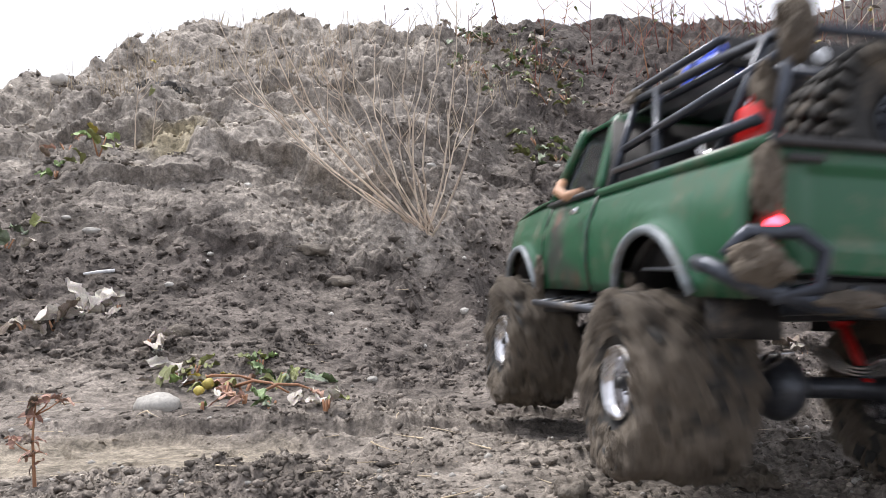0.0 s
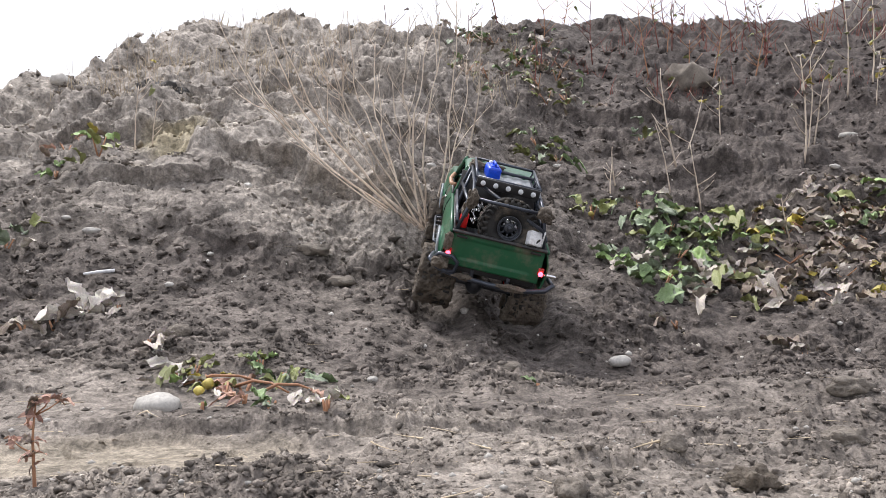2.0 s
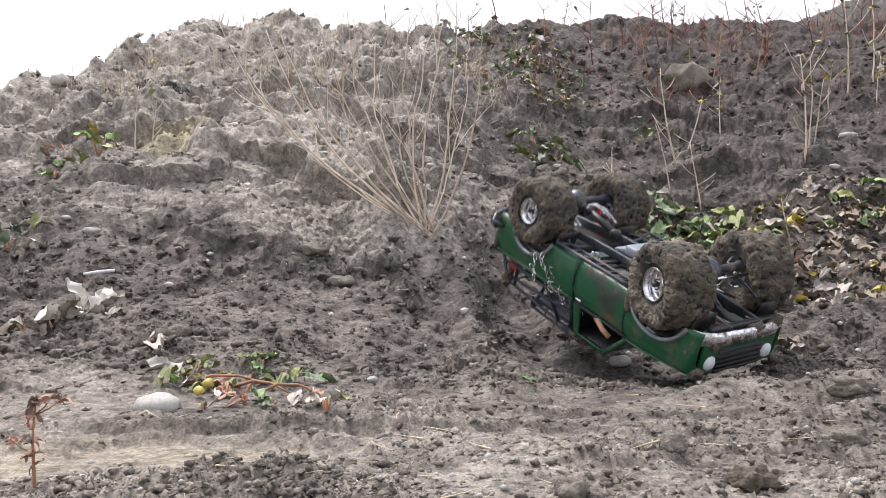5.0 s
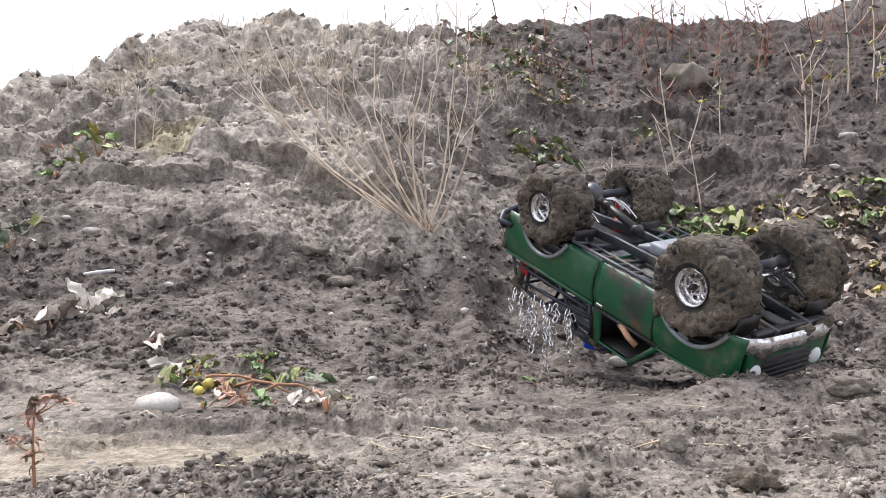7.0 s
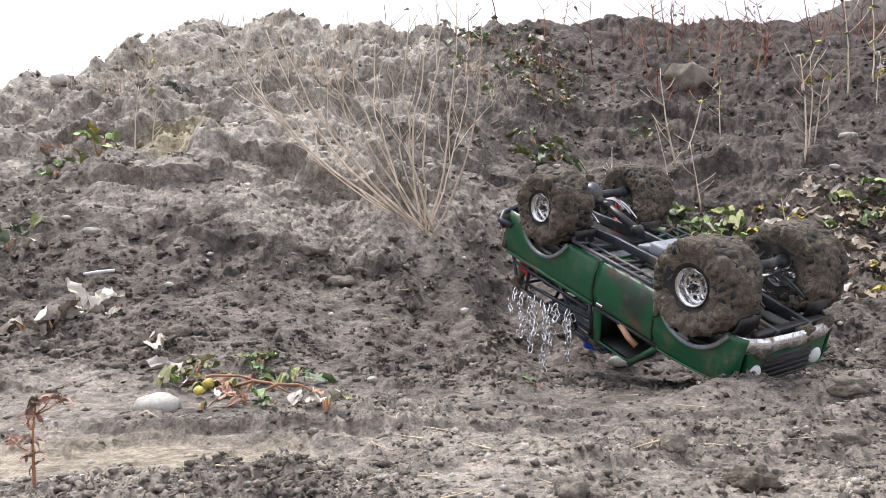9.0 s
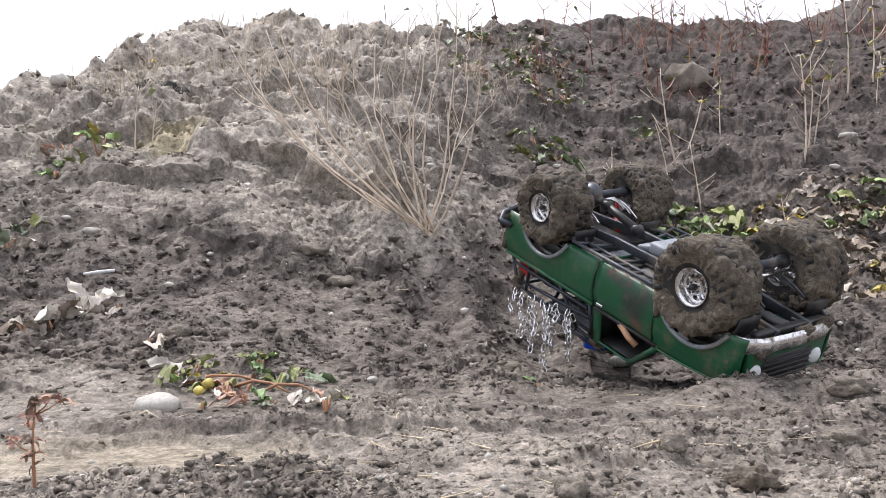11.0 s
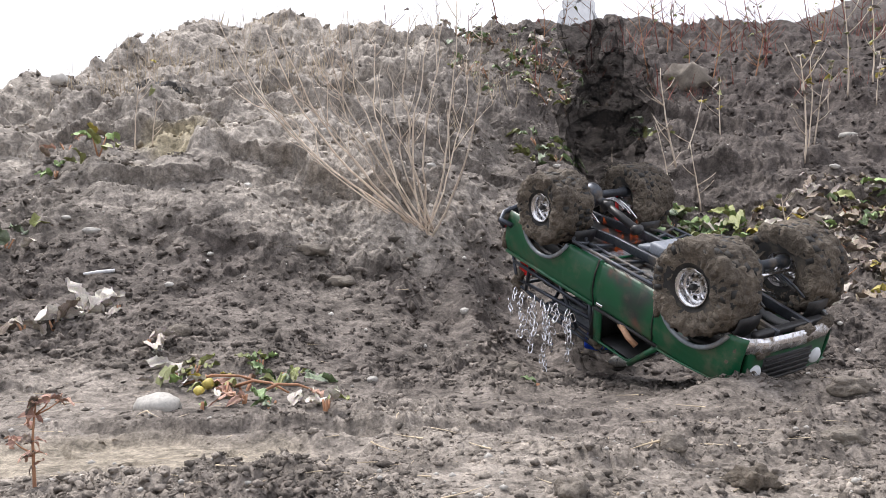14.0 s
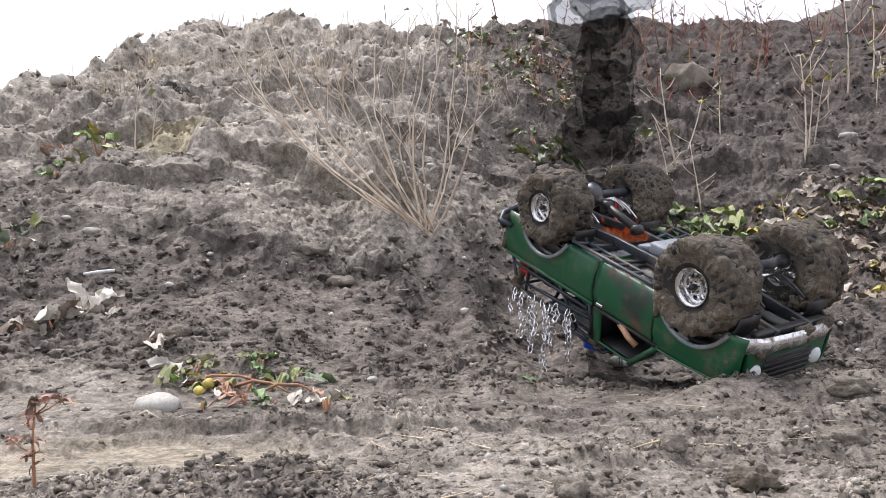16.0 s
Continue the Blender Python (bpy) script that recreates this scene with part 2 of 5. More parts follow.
def fbm(x, y, scale, octaves, seed, gain=0.5):
    total, amp, norm = np.zeros_like(x), 1.0, 0.0
    for o in range(octaves):
        c, s = math.cos(o * 1.3 + seed), math.sin(o * 1.3 + seed)
        total += amp * (value_noise((x * c - y * s) * scale + o * 17.3, (x * s + y * c) * scale - o * 9.1, seed + o) - 0.5)
        norm += amp
        amp *= gain
        scale *= 2.07
    return total / norm * 2


def cells(x, y, scale, seed):
    """Distance to the nearest of scattered points: lumps of soil."""
    x, y = x * scale, y * scale
    ix, iy = np.floor(x), np.floor(y)
    best = np.full_like(x, 9.0)
    size = np.zeros_like(x)
    for dx in (-1, 0, 1):
        for dy in (-1, 0, 1):
            cx, cy = ix + dx, iy + dy
            px, py = cx + hashed(cx, cy, seed), cy + hashed(cx, cy, seed + 7)
            d = np.hypot(px - x, py - y)
            near = d < best
            best = np.where(near, d, best)
            size = np.where(near, hashed(cx, cy, seed + 13), size)
    return best, size


# bearing (x over y), the skyline's rise over the eye, the heap's foot, and its two slopes
BEARING = np.array([-2.0, -0.75, -0.578, -0.50, -0.43, -0.355, -0.30, -0.265, -0.225, -0.14, -0.06, 0.05, 0.16, 0.24, 0.31, 0.38, 0.45, 0.578, 0.75, 2.0])
SKYLINE = np.array([0.18, 0.27, 0.292, 0.290, 0.312, 0.352, 0.358, 0.348, 0.368, 0.352, 0.354, 0.358, 0.368, 0.366, 0.362, 0.376, 0.386, 0.402, 0.40, 0.2])
FOOT_AT = np.array([-0.75, -0.45, -0.2, -0.04, 0.06, 0.2, 0.35, 0.6])
FOOT = np.array([0.92, 0.93, 0.98, 1.05, 1.10, 1.22, 1.34, 1.30])
LOW_SLOPE = np.array([0.46, 0.46, 0.44, 0.40, 0.36, 0.34, 0.36, 0.42])
HIGH_SLOPE = np.array([0.62, 0.62, 0.64, 0.66, 0.62, 0.60, 0.60, 0.62])


def soft_above(v, w):
    return w * np.logaddexp(0.0, v / w)


def rise(q, y):
    foot = np.interp(q, FOOT_AT, FOOT)
    low, high = np.interp(q, FOOT_AT, LOW_SLOPE), np.interp(q, FOOT_AT, HIGH_SLOPE)
    return low * soft_above(y - foot, 0.05) + (high - low) * soft_above(y - foot - 0.55, 0.12)


def ground_form(x, y):
    """The large form of the ground: a trodden flat and a heap of dug soil behind it."""
    x, y = np.asarray(x, float), np.asarray(y, float)
    q = np.clip(x / np.maximum(y, 0.05), -3, 3)
    yy = np.maximum(y, 0.0)
    sky_rise = np.interp(q, BEARING, SKYLINE)
    # where the slope meets the skyline
    lo, hi = np.full_like(q, 1.2), np.full_like(q, 9.0)
    for _ in range(24):
        mid = (lo + hi) / 2
        over = rise(q, mid) > CAMERA_HEIGHT + sky_rise * mid
        hi, lo = np.where(over, mid, hi), np.where(over, lo, mid)
    crest = (lo + hi) / 2
    z = rise(q, np.minimum(yy, crest)) - 0.12 * np.maximum(yy - crest, 0)
    z = np.maximum(z, 0.0)
    fade = np.clip((yy - 0.1) / 0.5, 0, 1) * np.clip((2.6 - np.abs(q)) / 1.4, 0, 1)
    far = np.clip((np.hypot(x, y) - 8) / 12, 0, 1)
    z = z * fade * (1 - far)
    # shelf and gully on the left bank
    z += 0.05 * np.exp(-((x + 0.48) / 0.35) ** 2 - ((y - 1.9) / 0.16) ** 2)
    z -= 0.03 * np.exp(-((x - 0.14) / 0.09) ** 2) * np.clip((y - 1.3) / 0.4, 0, 1) * np.clip((3.2 - y) / 1.0, 0, 1)
    return z


def clods(x, y, scale, warp, seed, least):
    wx, wy = x + warp * fbm(x, y, scale * 1.2, 3, seed + 1, 0.6), y + warp * fbm(x, y, scale * 1.2, 3, seed + 2, 0.6)
    best, size = cells(wx, wy, scale, seed)
    return np.clip(size - least, 0, 1) / (1 - least) * np.clip(1 - (best / 0.62) ** 2, 0, 1) ** 0.5


def billow(x, y, scale, octaves, seed, gain=0.6):
    """Rounded crumbs with sharp creases between them."""
    total, amp, norm = np.zeros_like(x), 1.0, 0.0
    for o in range(octaves):
        c, s = math.cos(o * 1.9 + seed), math.sin(o * 1.9 + seed)
        n = 2 * value_noise((x * c - y * s) * scale + o * 7.7, (x * s + y * c) * scale + o * 3.1, seed + 5 * o) - 1
        total += amp * np.abs(n)
        norm += amp
        amp *= gain
        scale *= 2.13
    return total / norm


def step_up(v, w):
    t = np.clip(v / w, 0, 1)
    return t * t * (3 - 2 * t)


def ground_detail(x, y, dist):
    on_heap = np.clip((y - 0.95) / 0.5, 0, 1)
    left = np.clip((0.30 - x) / 0.4, 0, 1)
    rugged = step_up(y - 1.55, 0.35) * (0.45 + 0.55 * left)
    d = 0.05 * fbm(x, y, 2.3, 4, 3) * on_heap
    d += (0.008 + 0.014 * on_heap + 0.030 * rugged) * fbm(x, y, 7.0, 4, 5)
    patch = fbm(x, y, 4.2, 3, 31)
    wide = fbm(x, y, 1.7, 2, 37)
    rough_patch = np.clip(0.60 + 1.8 * patch + 0.25 * on_heap, 0.40, 1)
    # the smooth pan of dried mud on the flat
    fray = 0.35 * fbm(x, y, 16.0, 3, 91)
    pan = 1 - step_up(np.hypot((x + 0.205) / 0.155, (y - 0.605) / 0.072) + fray - 0.85, 0.25)
    rough_patch = rough_patch * (1 - 0.93 * pan)
    d += 0.045 * rugged * clods(x, y, 6.5, 0.06, 161, 0.35)
    d += (0.010 + 0.012 * on_heap + 0.010 * rugged) * clods(x, y, 13.0, 0.030, 131, 0.40) * rough_patch
    d += (0.0085 + 0.006 * on_heap + 0.003 * rugged) * clods(x, y, 27.0, 0.016, 21, 0.40) * rough_patch
    d += (0.0060 + 0.0035 * on_heap) * clods(x, y, 56.0, 0.008, 41, 0.35) * rough_patch
    d += 0.0040 * clods(x, y, 110.0, 0.004, 45, 0.3) * rough_patch
    d += (0.006 + 0.008 * on_heap) * billow(x, y, 30.0, 4, 141, 0.62) * rough_patch
    d += 0.0012 * fbm(x, y, 170.0, 2, 51, 0.8) * rough_patch
    # low swells of the flat
    d += 0.012 * wide * (1 - on_heap)
    # cracks through the pan
    near_one, _ = cells(x + 0.012 * fbm(x, y, 30.0, 3, 93), y * 1.5, 17.0, 95)
    d -= 0.006 * pan * step_up(near_one - 0.60, 0.06) + 0.006 * pan
    near_bow, near_fray = fbm(x, y, 7.0, 3, 15), fbm(x, y, 30.0, 3, 16)
    # the crumbled ledge behind the pan, and a lower one further off
    for at, x0, reach, tall in ((0.695, -0.13, 0.235, 0.015), (0.770, 0.12, 0.28, 0.008), (0.560, 0.22, 0.16, 0.006)):
        lip = y - (at + 0.022 * near_bow + 0.014 * near_fray)
        d += tall * np.clip(lip / 0.006, 0, 1) * np.exp(-np.clip(lip, 0, 2) / 0.05) * np.exp(-((x - x0) / reach) ** 4)
    # broken ledges and a knob on the left bank
    far_bow, far_fray = fbm(x, y, 3.5, 3, 25), fbm(x, y, 14.0, 4, 26)
    for at, x0, reach, tall in ((1.72, -0.26, 0.24, 0.060), (1.62, -0.62, 0.16, 0.040), (2.02, -0.42, 0.30, 0.055), (1.84, -0.80, 0.18, 0.045), (2.25, -0.62, 0.30, 0.050), (2.42, -0.15, 0.26, 0.050), (2.12, 0.02, 0.20, 0.045), (1.48, -0.42, 0.16, 0.022), (2.75, 0.75, 0.40, 0.05), (2.35, 0.95, 0.30, 0.04)):
        lip = y - (at + 0.10 * far_bow + 0.05 * far_fray)
        d += tall * np.clip(lip / 0.008, 0, 1) * np.exp(-np.clip(lip, 0, 2) / 0.14) * np.exp(-((x - x0) / reach) ** 4)
    d += 0.06 * np.exp(-(((x + 0.74) / 0.12) ** 2 + ((y - 2.02) / 0.09) ** 2) ** 2)
    # wheel ruts where the tyres dug in
    d -= 0.028 * np.exp(-((x + 0.01) / 0.055) ** 4 - ((y - 1.46) / 0.17) ** 4) + 0.032 * np.exp(-((x - 0.15) / 0.06) ** 4 - ((y - 1.44) / 0.19) ** 4)
    # ridges of pushed-up mud
    d += 0.020 * np.exp(-((x - 0.37) / 0.07) ** 2 - ((y - 0.90) / 0.035) ** 2)
    d += 0.042 * np.exp(-((x - 0.45) / 0.09) ** 2 - ((y - 0.835) / 0.045) ** 2) + 0.026 * np.exp(-((x - 0.31) / 0.06) ** 2 - ((y - 0.86) / 0.04) ** 2)
    d += 0.035 * np.exp(-((x - 0.52) / 0.10) ** 2 - ((y - 1.12) / 0.05) ** 2)
    d += 0.022 * np.exp(-((x - 0.37) / 0.05) ** 2 - ((y - 0.70) / 0.03) ** 2)
    # a little lower all over, as the lumps stand up from it
    d -= 0.014 + 0.016 * on_heap
    return d * np.clip(1.5 - dist / 9, 0.0, 1)


def surface(x, y):
    """Height of the finished ground at one place."""
    x, y = np.array([float(x)]), np.array([float(y)])
    return float((ground_form(x, y) + 1.1 * ground_detail(x, y, np.hypot(x, y)))[0])


def make_ground():
    front = np.linspace(-0.575, 0.575, 780)
    rest = np.linspace(0.575, 2 * math.pi - 0.575, 60)[1:-1]
    angle = np.concatenate([front, rest])
    radius = np.concatenate([np.geomspace(0.02, 0.3, 10)[:-1], np.geomspace(0.3, 1.0, 300)[:-1], np.geomspace(1.0, 2.5, 390)[:-1], np.geomspace(2.5, 4.8, 150), np.geomspace(4.8, 600, 40)[1:]])
    a, r = np.meshgrid(angle, radius, indexing="ij")
    x, y = r * np.sin(a), r * np.cos(a)
    z = ground_form(x, y)
    # the lumps stand out square to the slope
    e = 0.03
    gx, gy = (ground_form(x + e, y) - ground_form(x - e, y)) / (2 * e), (ground_form(x, y + e) - ground_form(x, y - e)) / (2 * e)
    gx, gy = np.clip(gx, -0.8, 0.8), np.clip(gy, -0.8, 0.8)
    d = ground_detail(x, y, r) / np.sqrt(1 + gx ** 2 + gy ** 2)
    x, y, z = x - gx * d, y - gy * d, z + d
    n, k = a.shape
    co = np.stack([x, y, z], -1).reshape(-1, 3)
    i, j = np.meshgrid(np.arange(n), np.arange(k - 1), indexing="ij")
    i2 = (i + 1) % n
    quads = np.stack([i * k + j, i * k + j + 1, i2 * k + j + 1, i2 * k + j], -1).reshape(-1, 4)
    me = bpy.data.meshes.new("ground")
    me.vertices.add(len(co))
    me.vertices.foreach_set("co", co.ravel())
    me.loops.add(quads.size)
    me.loops.foreach_set("vertex_index", quads.ravel().astype(np.int32))
    me.polygons.add(len(quads))
    me.polygons.foreach_set("loop_start", np.arange(0, quads.size, 4, dtype=np.int32))
    me.polygons.foreach_set("use_smooth", np.ones(len(quads), dtype=bool))
    me.update(calc_edges=True)
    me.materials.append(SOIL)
    return tagged(new("ground", me), "crumbly grey-brown soil, a dry trodden flat before a dug heap", "ground", kind="structure")


make_ground()

# ---- the model truck: x forward, y to its left, z up from the hubs' height ----
HALF_BASE, TRACK, WHEEL_R, WHEEL_W = 0.1435, 0.082, 0.0585, 0.056
BELT, SILL = 0.120, 0.050
ARCH_R, ARCH_Z = 0.056, 0.030


def side_y(z):
    """Half the body's width at a height."""
    t = (z - SILL) / (BELT - SILL)
    return 0.0815 + 0.0085 * math.sin(math.pi * min(max(0.15 + 0.75 * t, 0), 1)) - 0.003 * max(t, 0) ** 3


def arch_low(x):
    low = SILL
    for c in (HALF_BASE, -HALF_BASE):
        d = abs(x - c)
        if d < ARCH_R:
            low = max(low, ARCH_Z + math.sqrt(ARCH_R ** 2 - d * d))
    return low


def stations(x0, x1):
    xs = {x0, x1}
    for c in (HALF_BASE, -HALF_BASE):
        for k in range(25):
            xs.add(c - math.cos(math.pi * k / 24) * ARCH_R * 0.9999)
    k = x0
    while k < x1:
        xs.add(k)
        k += 0.012
    out = []
    for x in sorted(x for x in xs if x0 - 1e-9 <= x <= x1 + 1e-9):
        if not out or x - out[-1] > 0.0004:
            out.append(x)
    return out


def side_panel(x0, x1, s, top):
    """A pressed side panel with its wheel arch cut out and a crease along it."""
    bm = bmesh.new()
    rows = 9
    prev = None
    for x in stations(x0, x1):
        low, high = arch_low(x), top(x)
        col = []
        for j in range(rows + 1):
            z = low + (high - low) * j / rows
            y = side_y(z)
            crease = math.exp(-((z - 0.098) / 0.0022) ** 2)
            y += 0.0012 * crease
            for c in (HALF_BASE, -HALF_BASE):
                d = math.hypot(x - c, z - ARCH_Z) - ARCH_R
                y += 0.0065 * math.exp(-max(d, 0) / 0.0045) if z > ARCH_Z + 0.012 else 0
            nose = max(0, x - 0.195) / 0.03
            col.append(bm.verts.new((x, s * (y - 0.012 * nose ** 2), z)))
        if prev:
            for a in range(rows):
                bm.faces.new((prev[a], col[a], col[a + 1], prev[a + 1]))
        prev = col
    return bm


def truck_bodywork(truck):
    hood_z = lambda x: BELT + 0.006 - 0.012 * max(0, (x - 0.1) / 0.12) ** 1.5
    for s in (1, -1):
        bed_side = thick(part("bed_side", side_panel(-0.240, -0.0315, s, lambda x: BELT), PAINT, truck), 0.0022)
        bed_side.data.polygons.foreach_set("use_smooth", [True] * len(bed_side.data.polygons))
        thick(part("cab_side", side_panel(-0.0285, 0.083, s, lambda x: BELT + 0.002), PAINT, truck), 0.0022)
        thick(part("front_wing", side_panel(0.0845, 0.216, s, hood_z), PAINT, truck), 0.0022)
        # rolled rail along the bed
        bm = bmesh.new()
        tube(bm, [(-0.241, s * 0.0815, BELT), (-0.031, s * 0.0815, BELT)], 0.0032)
        part("bed_rail", bm, PAINT, truck)
        bm = bmesh.new()
        tube(bm, [(-0.238, s * 0.0765, BELT + 0.003), (-0.034, s * 0.0765, BELT + 0.003)], 0.0026)
        part("rail_cap", bm, BLACK, truck)
        # flared arches
        for c in (HALF_BASE, -HALF_BASE):
            bm = bmesh.new()
            pts = []
            for k in range(21):
                a = math.radians(22 + 136 * k / 20)
                x, z = c + math.cos(a) * ARCH_R, ARCH_Z + math.sin(a) * ARCH_R
                pts.append((x, s * (side_y(max(z, SILL)) + 0.006), z))
            tube(bm, pts, 0.0030, 7)
            part("arch_flare", bm, FLARE, truck)
            bm = bmesh.new()
            sheet(bm, lambda u, v: (c + math.cos(math.pi * u) * (ARCH_R + 0.001), s * (0.045 + 0.04 * v), ARCH_Z + math.sin(math.pi * u) * (ARCH_R + 0.001) * 0.98), 16, 2)
            thick(part("wheel_well", bm, BLACK, truck), 0.001)
        # door: shut line, handle, window frame and mirror
        bm = bmesh.new()
        box(bm, (-0.008, s * 0.0925, 0.108), (0.013, 0.004, 0.0045), bevel=0.0012)
        part("door_handle", bm, BARE_CHROME, truck, "small bright door handle")
        bm = bmesh.new()
        tube(bm, [(-0.0300, s * (side_y(z) + 0.0005), z) for z in (SILL, 0.07, 0.09, 0.105, BELT)], 0.0012, 6)
        part("shut_line", bm, BLACK, truck)
        bm = bmesh.new()
        tube(bm, [(0.0838, s * (side_y(z) + 0.0004), z) for z in (0.075, 0.09, 0.105, BELT)], 0.0009, 6)
        part("shut_line", bm, BLACK, truck)
        # pillars and window frame of the cab
        bm = bmesh.new()
        tube(bm, [(0.094, s * 0.0785, BELT + 0.002), (0.070, s * 0.0745, 0.148), (0.043, s * 0.068, 0.178)], 0.0042, 8)
        part("front_pillar", bm, PAINT, truck)
        bm = bmesh.new()
        sheet(bm, lambda u, v: (-0.0295 + 0.016 * u * (1 - 0.2 * v), s * (0.0815 - 0.0125 * v), BELT + 0.001 + 0.058 * v), 2, 5)
        thick(part("rear_pillar", bm, PAINT, truck), 0.003)
        bm = bmesh.new()
        tube(bm, [(0.092, s * 0.0815, BELT + 0.002), (-0.028, s * 0.0815, BELT + 0.002)], 0.0028, 6)
        part("window_ledge", bm, BLACK, truck)
        # rocker slider: two bars with rungs
        bm = bmesh.new()
        for dy, dz in ((0.074, 0.042), (0.098, 0.038)):
            tube(bm, [(-0.085, s * (dy - 0.01), dz), (-0.075, s * dy, dz), (0.075, s * dy, dz), (0.085, s * (dy - 0.01), dz)], 0.0026, 7)
        for k in range(6):
            x = -0.068 + 0.027 * k
            tube(bm, [(x, s * 0.074, 0.042), (x, s * 0.098, 0.038)], 0.0022, 6)
        for x in (-0.06, 0.0, 0.06):
            tube(bm, [(x, s * 0.03, 0.048), (x, s * 0.076, 0.042)], 0.0028, 6)
        part("rock_slider", bm, DARK_METAL, truck, "black tubular step bar with rungs")
        # tail lamp
        bm = bmesh.new()
        box(bm, (-0.2405, s * 0.0785, 0.0850), (0.006, 0.010, 0.013), bevel=0.0015)
        lamp = part("tail_lamp", bm, RED_LENS, truck, "red tail lamp cluster")
        bm = bmesh.new()
        bmesh.ops.create_uvsphere(bm, u_segments=10, v_segments=7, radius=0.0042, matrix=Matrix.Translation((-0.2455, s * 0.0785, 0.0825)))
        part("lit_bulb", bm, TAIL_GLOW, lamp, "glowing red lamp")
        # head lamp
        bm = bmesh.new()
        lathe(bm, [(0.0, 0.2225), (0.008, 0.2215), (0.0105, 0.219), (0.0115, 0.213)], 16, "X", (0, s * 0.058, 0.096))
        part("head_lamp", bm, LAMP_LENS, truck, "round clear head lamp")
    # bonnet with two raised creases
    def hood(u, v):
        x, y = 0.085 + 0.134 * u, -0.083 + 0.166 * v
        edge = abs(2 * v - 1)
        z = hood_z(x) + 0.006 * (1 - edge ** 4) + 0.0025 * math.exp(-((abs(y) - 0.03) / 0.004) ** 2)
        return (x, y * (1 - 0.12 * max(0, u - 0.8)), z - 0.010 * max(0, (u - 0.9) / 0.1) ** 2)
    bm = bmesh.new()
    sheet(bm, hood, 22, 28)
    thick(part("bonnet", bm, PAINT, truck), 0.002)
    bm = bmesh.new()
    sheet(bm, lambda u, v: (0.0865 + 0.012 * u, -0.06 + 0.12 * v, BELT + 0.0135 + 0.001 * u), 2, 12)
    thick(part("cowl_grille", bm, BLACK, truck), 0.0015)
    # front: panel, grille bars, bumper
    bm = bmesh.new()
    box(bm, (0.214, 0, 0.089), (0.008, 0.148, 0.046), bevel=0.003)
    part("front_panel", bm, PAINT, truck)
    bm = bmesh.new()
    for k in range(5):
        box(bm, (0.2190, 0, 0.082 + 0.007 * k), (0.004, 0.090, 0.003), bevel=0.0008)
    box(bm, (0.2178, 0, 0.096), (0.002, 0.092, 0.034))
    part("grille", bm, BLACK, truck)
    bm = bmesh.new()
    pts = [(0.196, -0.088, 0.060), (0.214, -0.080, 0.060), (0.222, -0.06, 0.060), (0.225, 0, 0.060), (0.222, 0.06, 0.060), (0.214, 0.080, 0.060), (0.196, 0.088, 0.060)]
    for a, b in zip(pts, pts[1:]):
        pass
    sheet(bm, lambda u, v: bent(pts, u) + Vector((-0.002 + 0.005 * math.sin(math.pi * v), 0, -0.011 + 0.022 * v)), 30, 6)
    thick(part("front_bumper", bm, CHROME, truck, "muddy chrome front bumper"), 0.002)
    # cab roof
    def roof(u, v):
        x = 0.046 - 0.075 * u
        w = 0.071
        e = abs(2 * v - 1)
        f = max(0, 0.14 - u) / 0.14, max(0, u - 0.86) / 0.14
        z = 0.1845 - 0.0085 * e ** 6 - 0.006 * f[0] ** 2 - 0.006 * f[1] ** 2 + 0.0012 * math.cos(8 * math.pi * v) * (e < 0.75)
        return (x, w * (2 * v - 1), z)
    bm = bmesh.new()
    sheet(bm, roof, 16, 32)
    thick(part("cab_roof", bm, PAINT, truck), 0.003)
    bm = bmesh.new()
    sheet(bm, lambda u, v: (-0.0300 - 0.001 * math.sin(math.pi * v), (0.0815 - 0.0125 * v) * (2 * u - 1), SILL + (0.178 - SILL) * v), 12, 8)
    thick(part("cab_back", bm, PAINT, truck), 0.002)
    bm = bmesh.new()
    sheet(bm, lambda u, v: (0.0945 - 0.048 * v + 0.004 * (1 - (2 * u - 1) ** 2), (0.0765 - 0.0095 * v) * (2 * u - 1), BELT + 0.008 + 0.049 * v), 12, 6)
    thick(part("windscreen", bm, GLASS, truck, "clear windscreen reflecting the sky"), 0.0012)
    bm = bmesh.new()
    for s in (1, -1):
        tube(bm, [(0.099, s * 0.05, BELT + 0.014), (0.088, s * 0.012, BELT + 0.020)], 0.0012, 6)
    part("wiper", bm, BLACK, truck)
    # inside of the cab: floor, seats, dashboard
    bm = bmesh.new()
    box(bm, (0.035, 0, SILL + 0.004), (0.125, 0.15, 0.004))
    box(bm, (0.075, 0, 0.105), (0.02, 0.15, 0.022), bevel=0.004)
    # black filler block, roof sheet and back panel, added to keep the windows dark
    box(bm, (0.026, 0, 0.085), (0.104, 0.158, 0.060), bevel=0.003)
    box(bm, (0.008, 0, 0.1745), (0.062, 0.128, 0.003))
    box(bm, (-0.0262, 0, 0.140), (0.002, 0.140, 0.07))
    for s in (1, -1):
        box(bm, (0.01, s * 0.035, 0.075), (0.045, 0.045, 0.02), bevel=0.004)
        box(bm, (-0.015, s * 0.035, 0.105), (0.012, 0.045, 0.055), (0, -12, 0), bevel=0.004)
    part("cab_interior", bm, BLACK, truck)
    # bed: floor, front wall, tailgate
    bm = bmesh.new()
    sheet(bm, lambda u, v: (-0.034 - 0.204 * u, -0.078 + 0.156 * v, 0.066 + 0.0015 * (math.sin(40 * math.pi * v) > 0)), 4, 80)
    thick(part("bed_floor", bm, TRAY, truck, "grey ribbed load floor"), 0.002)
    bm = bmesh.new()
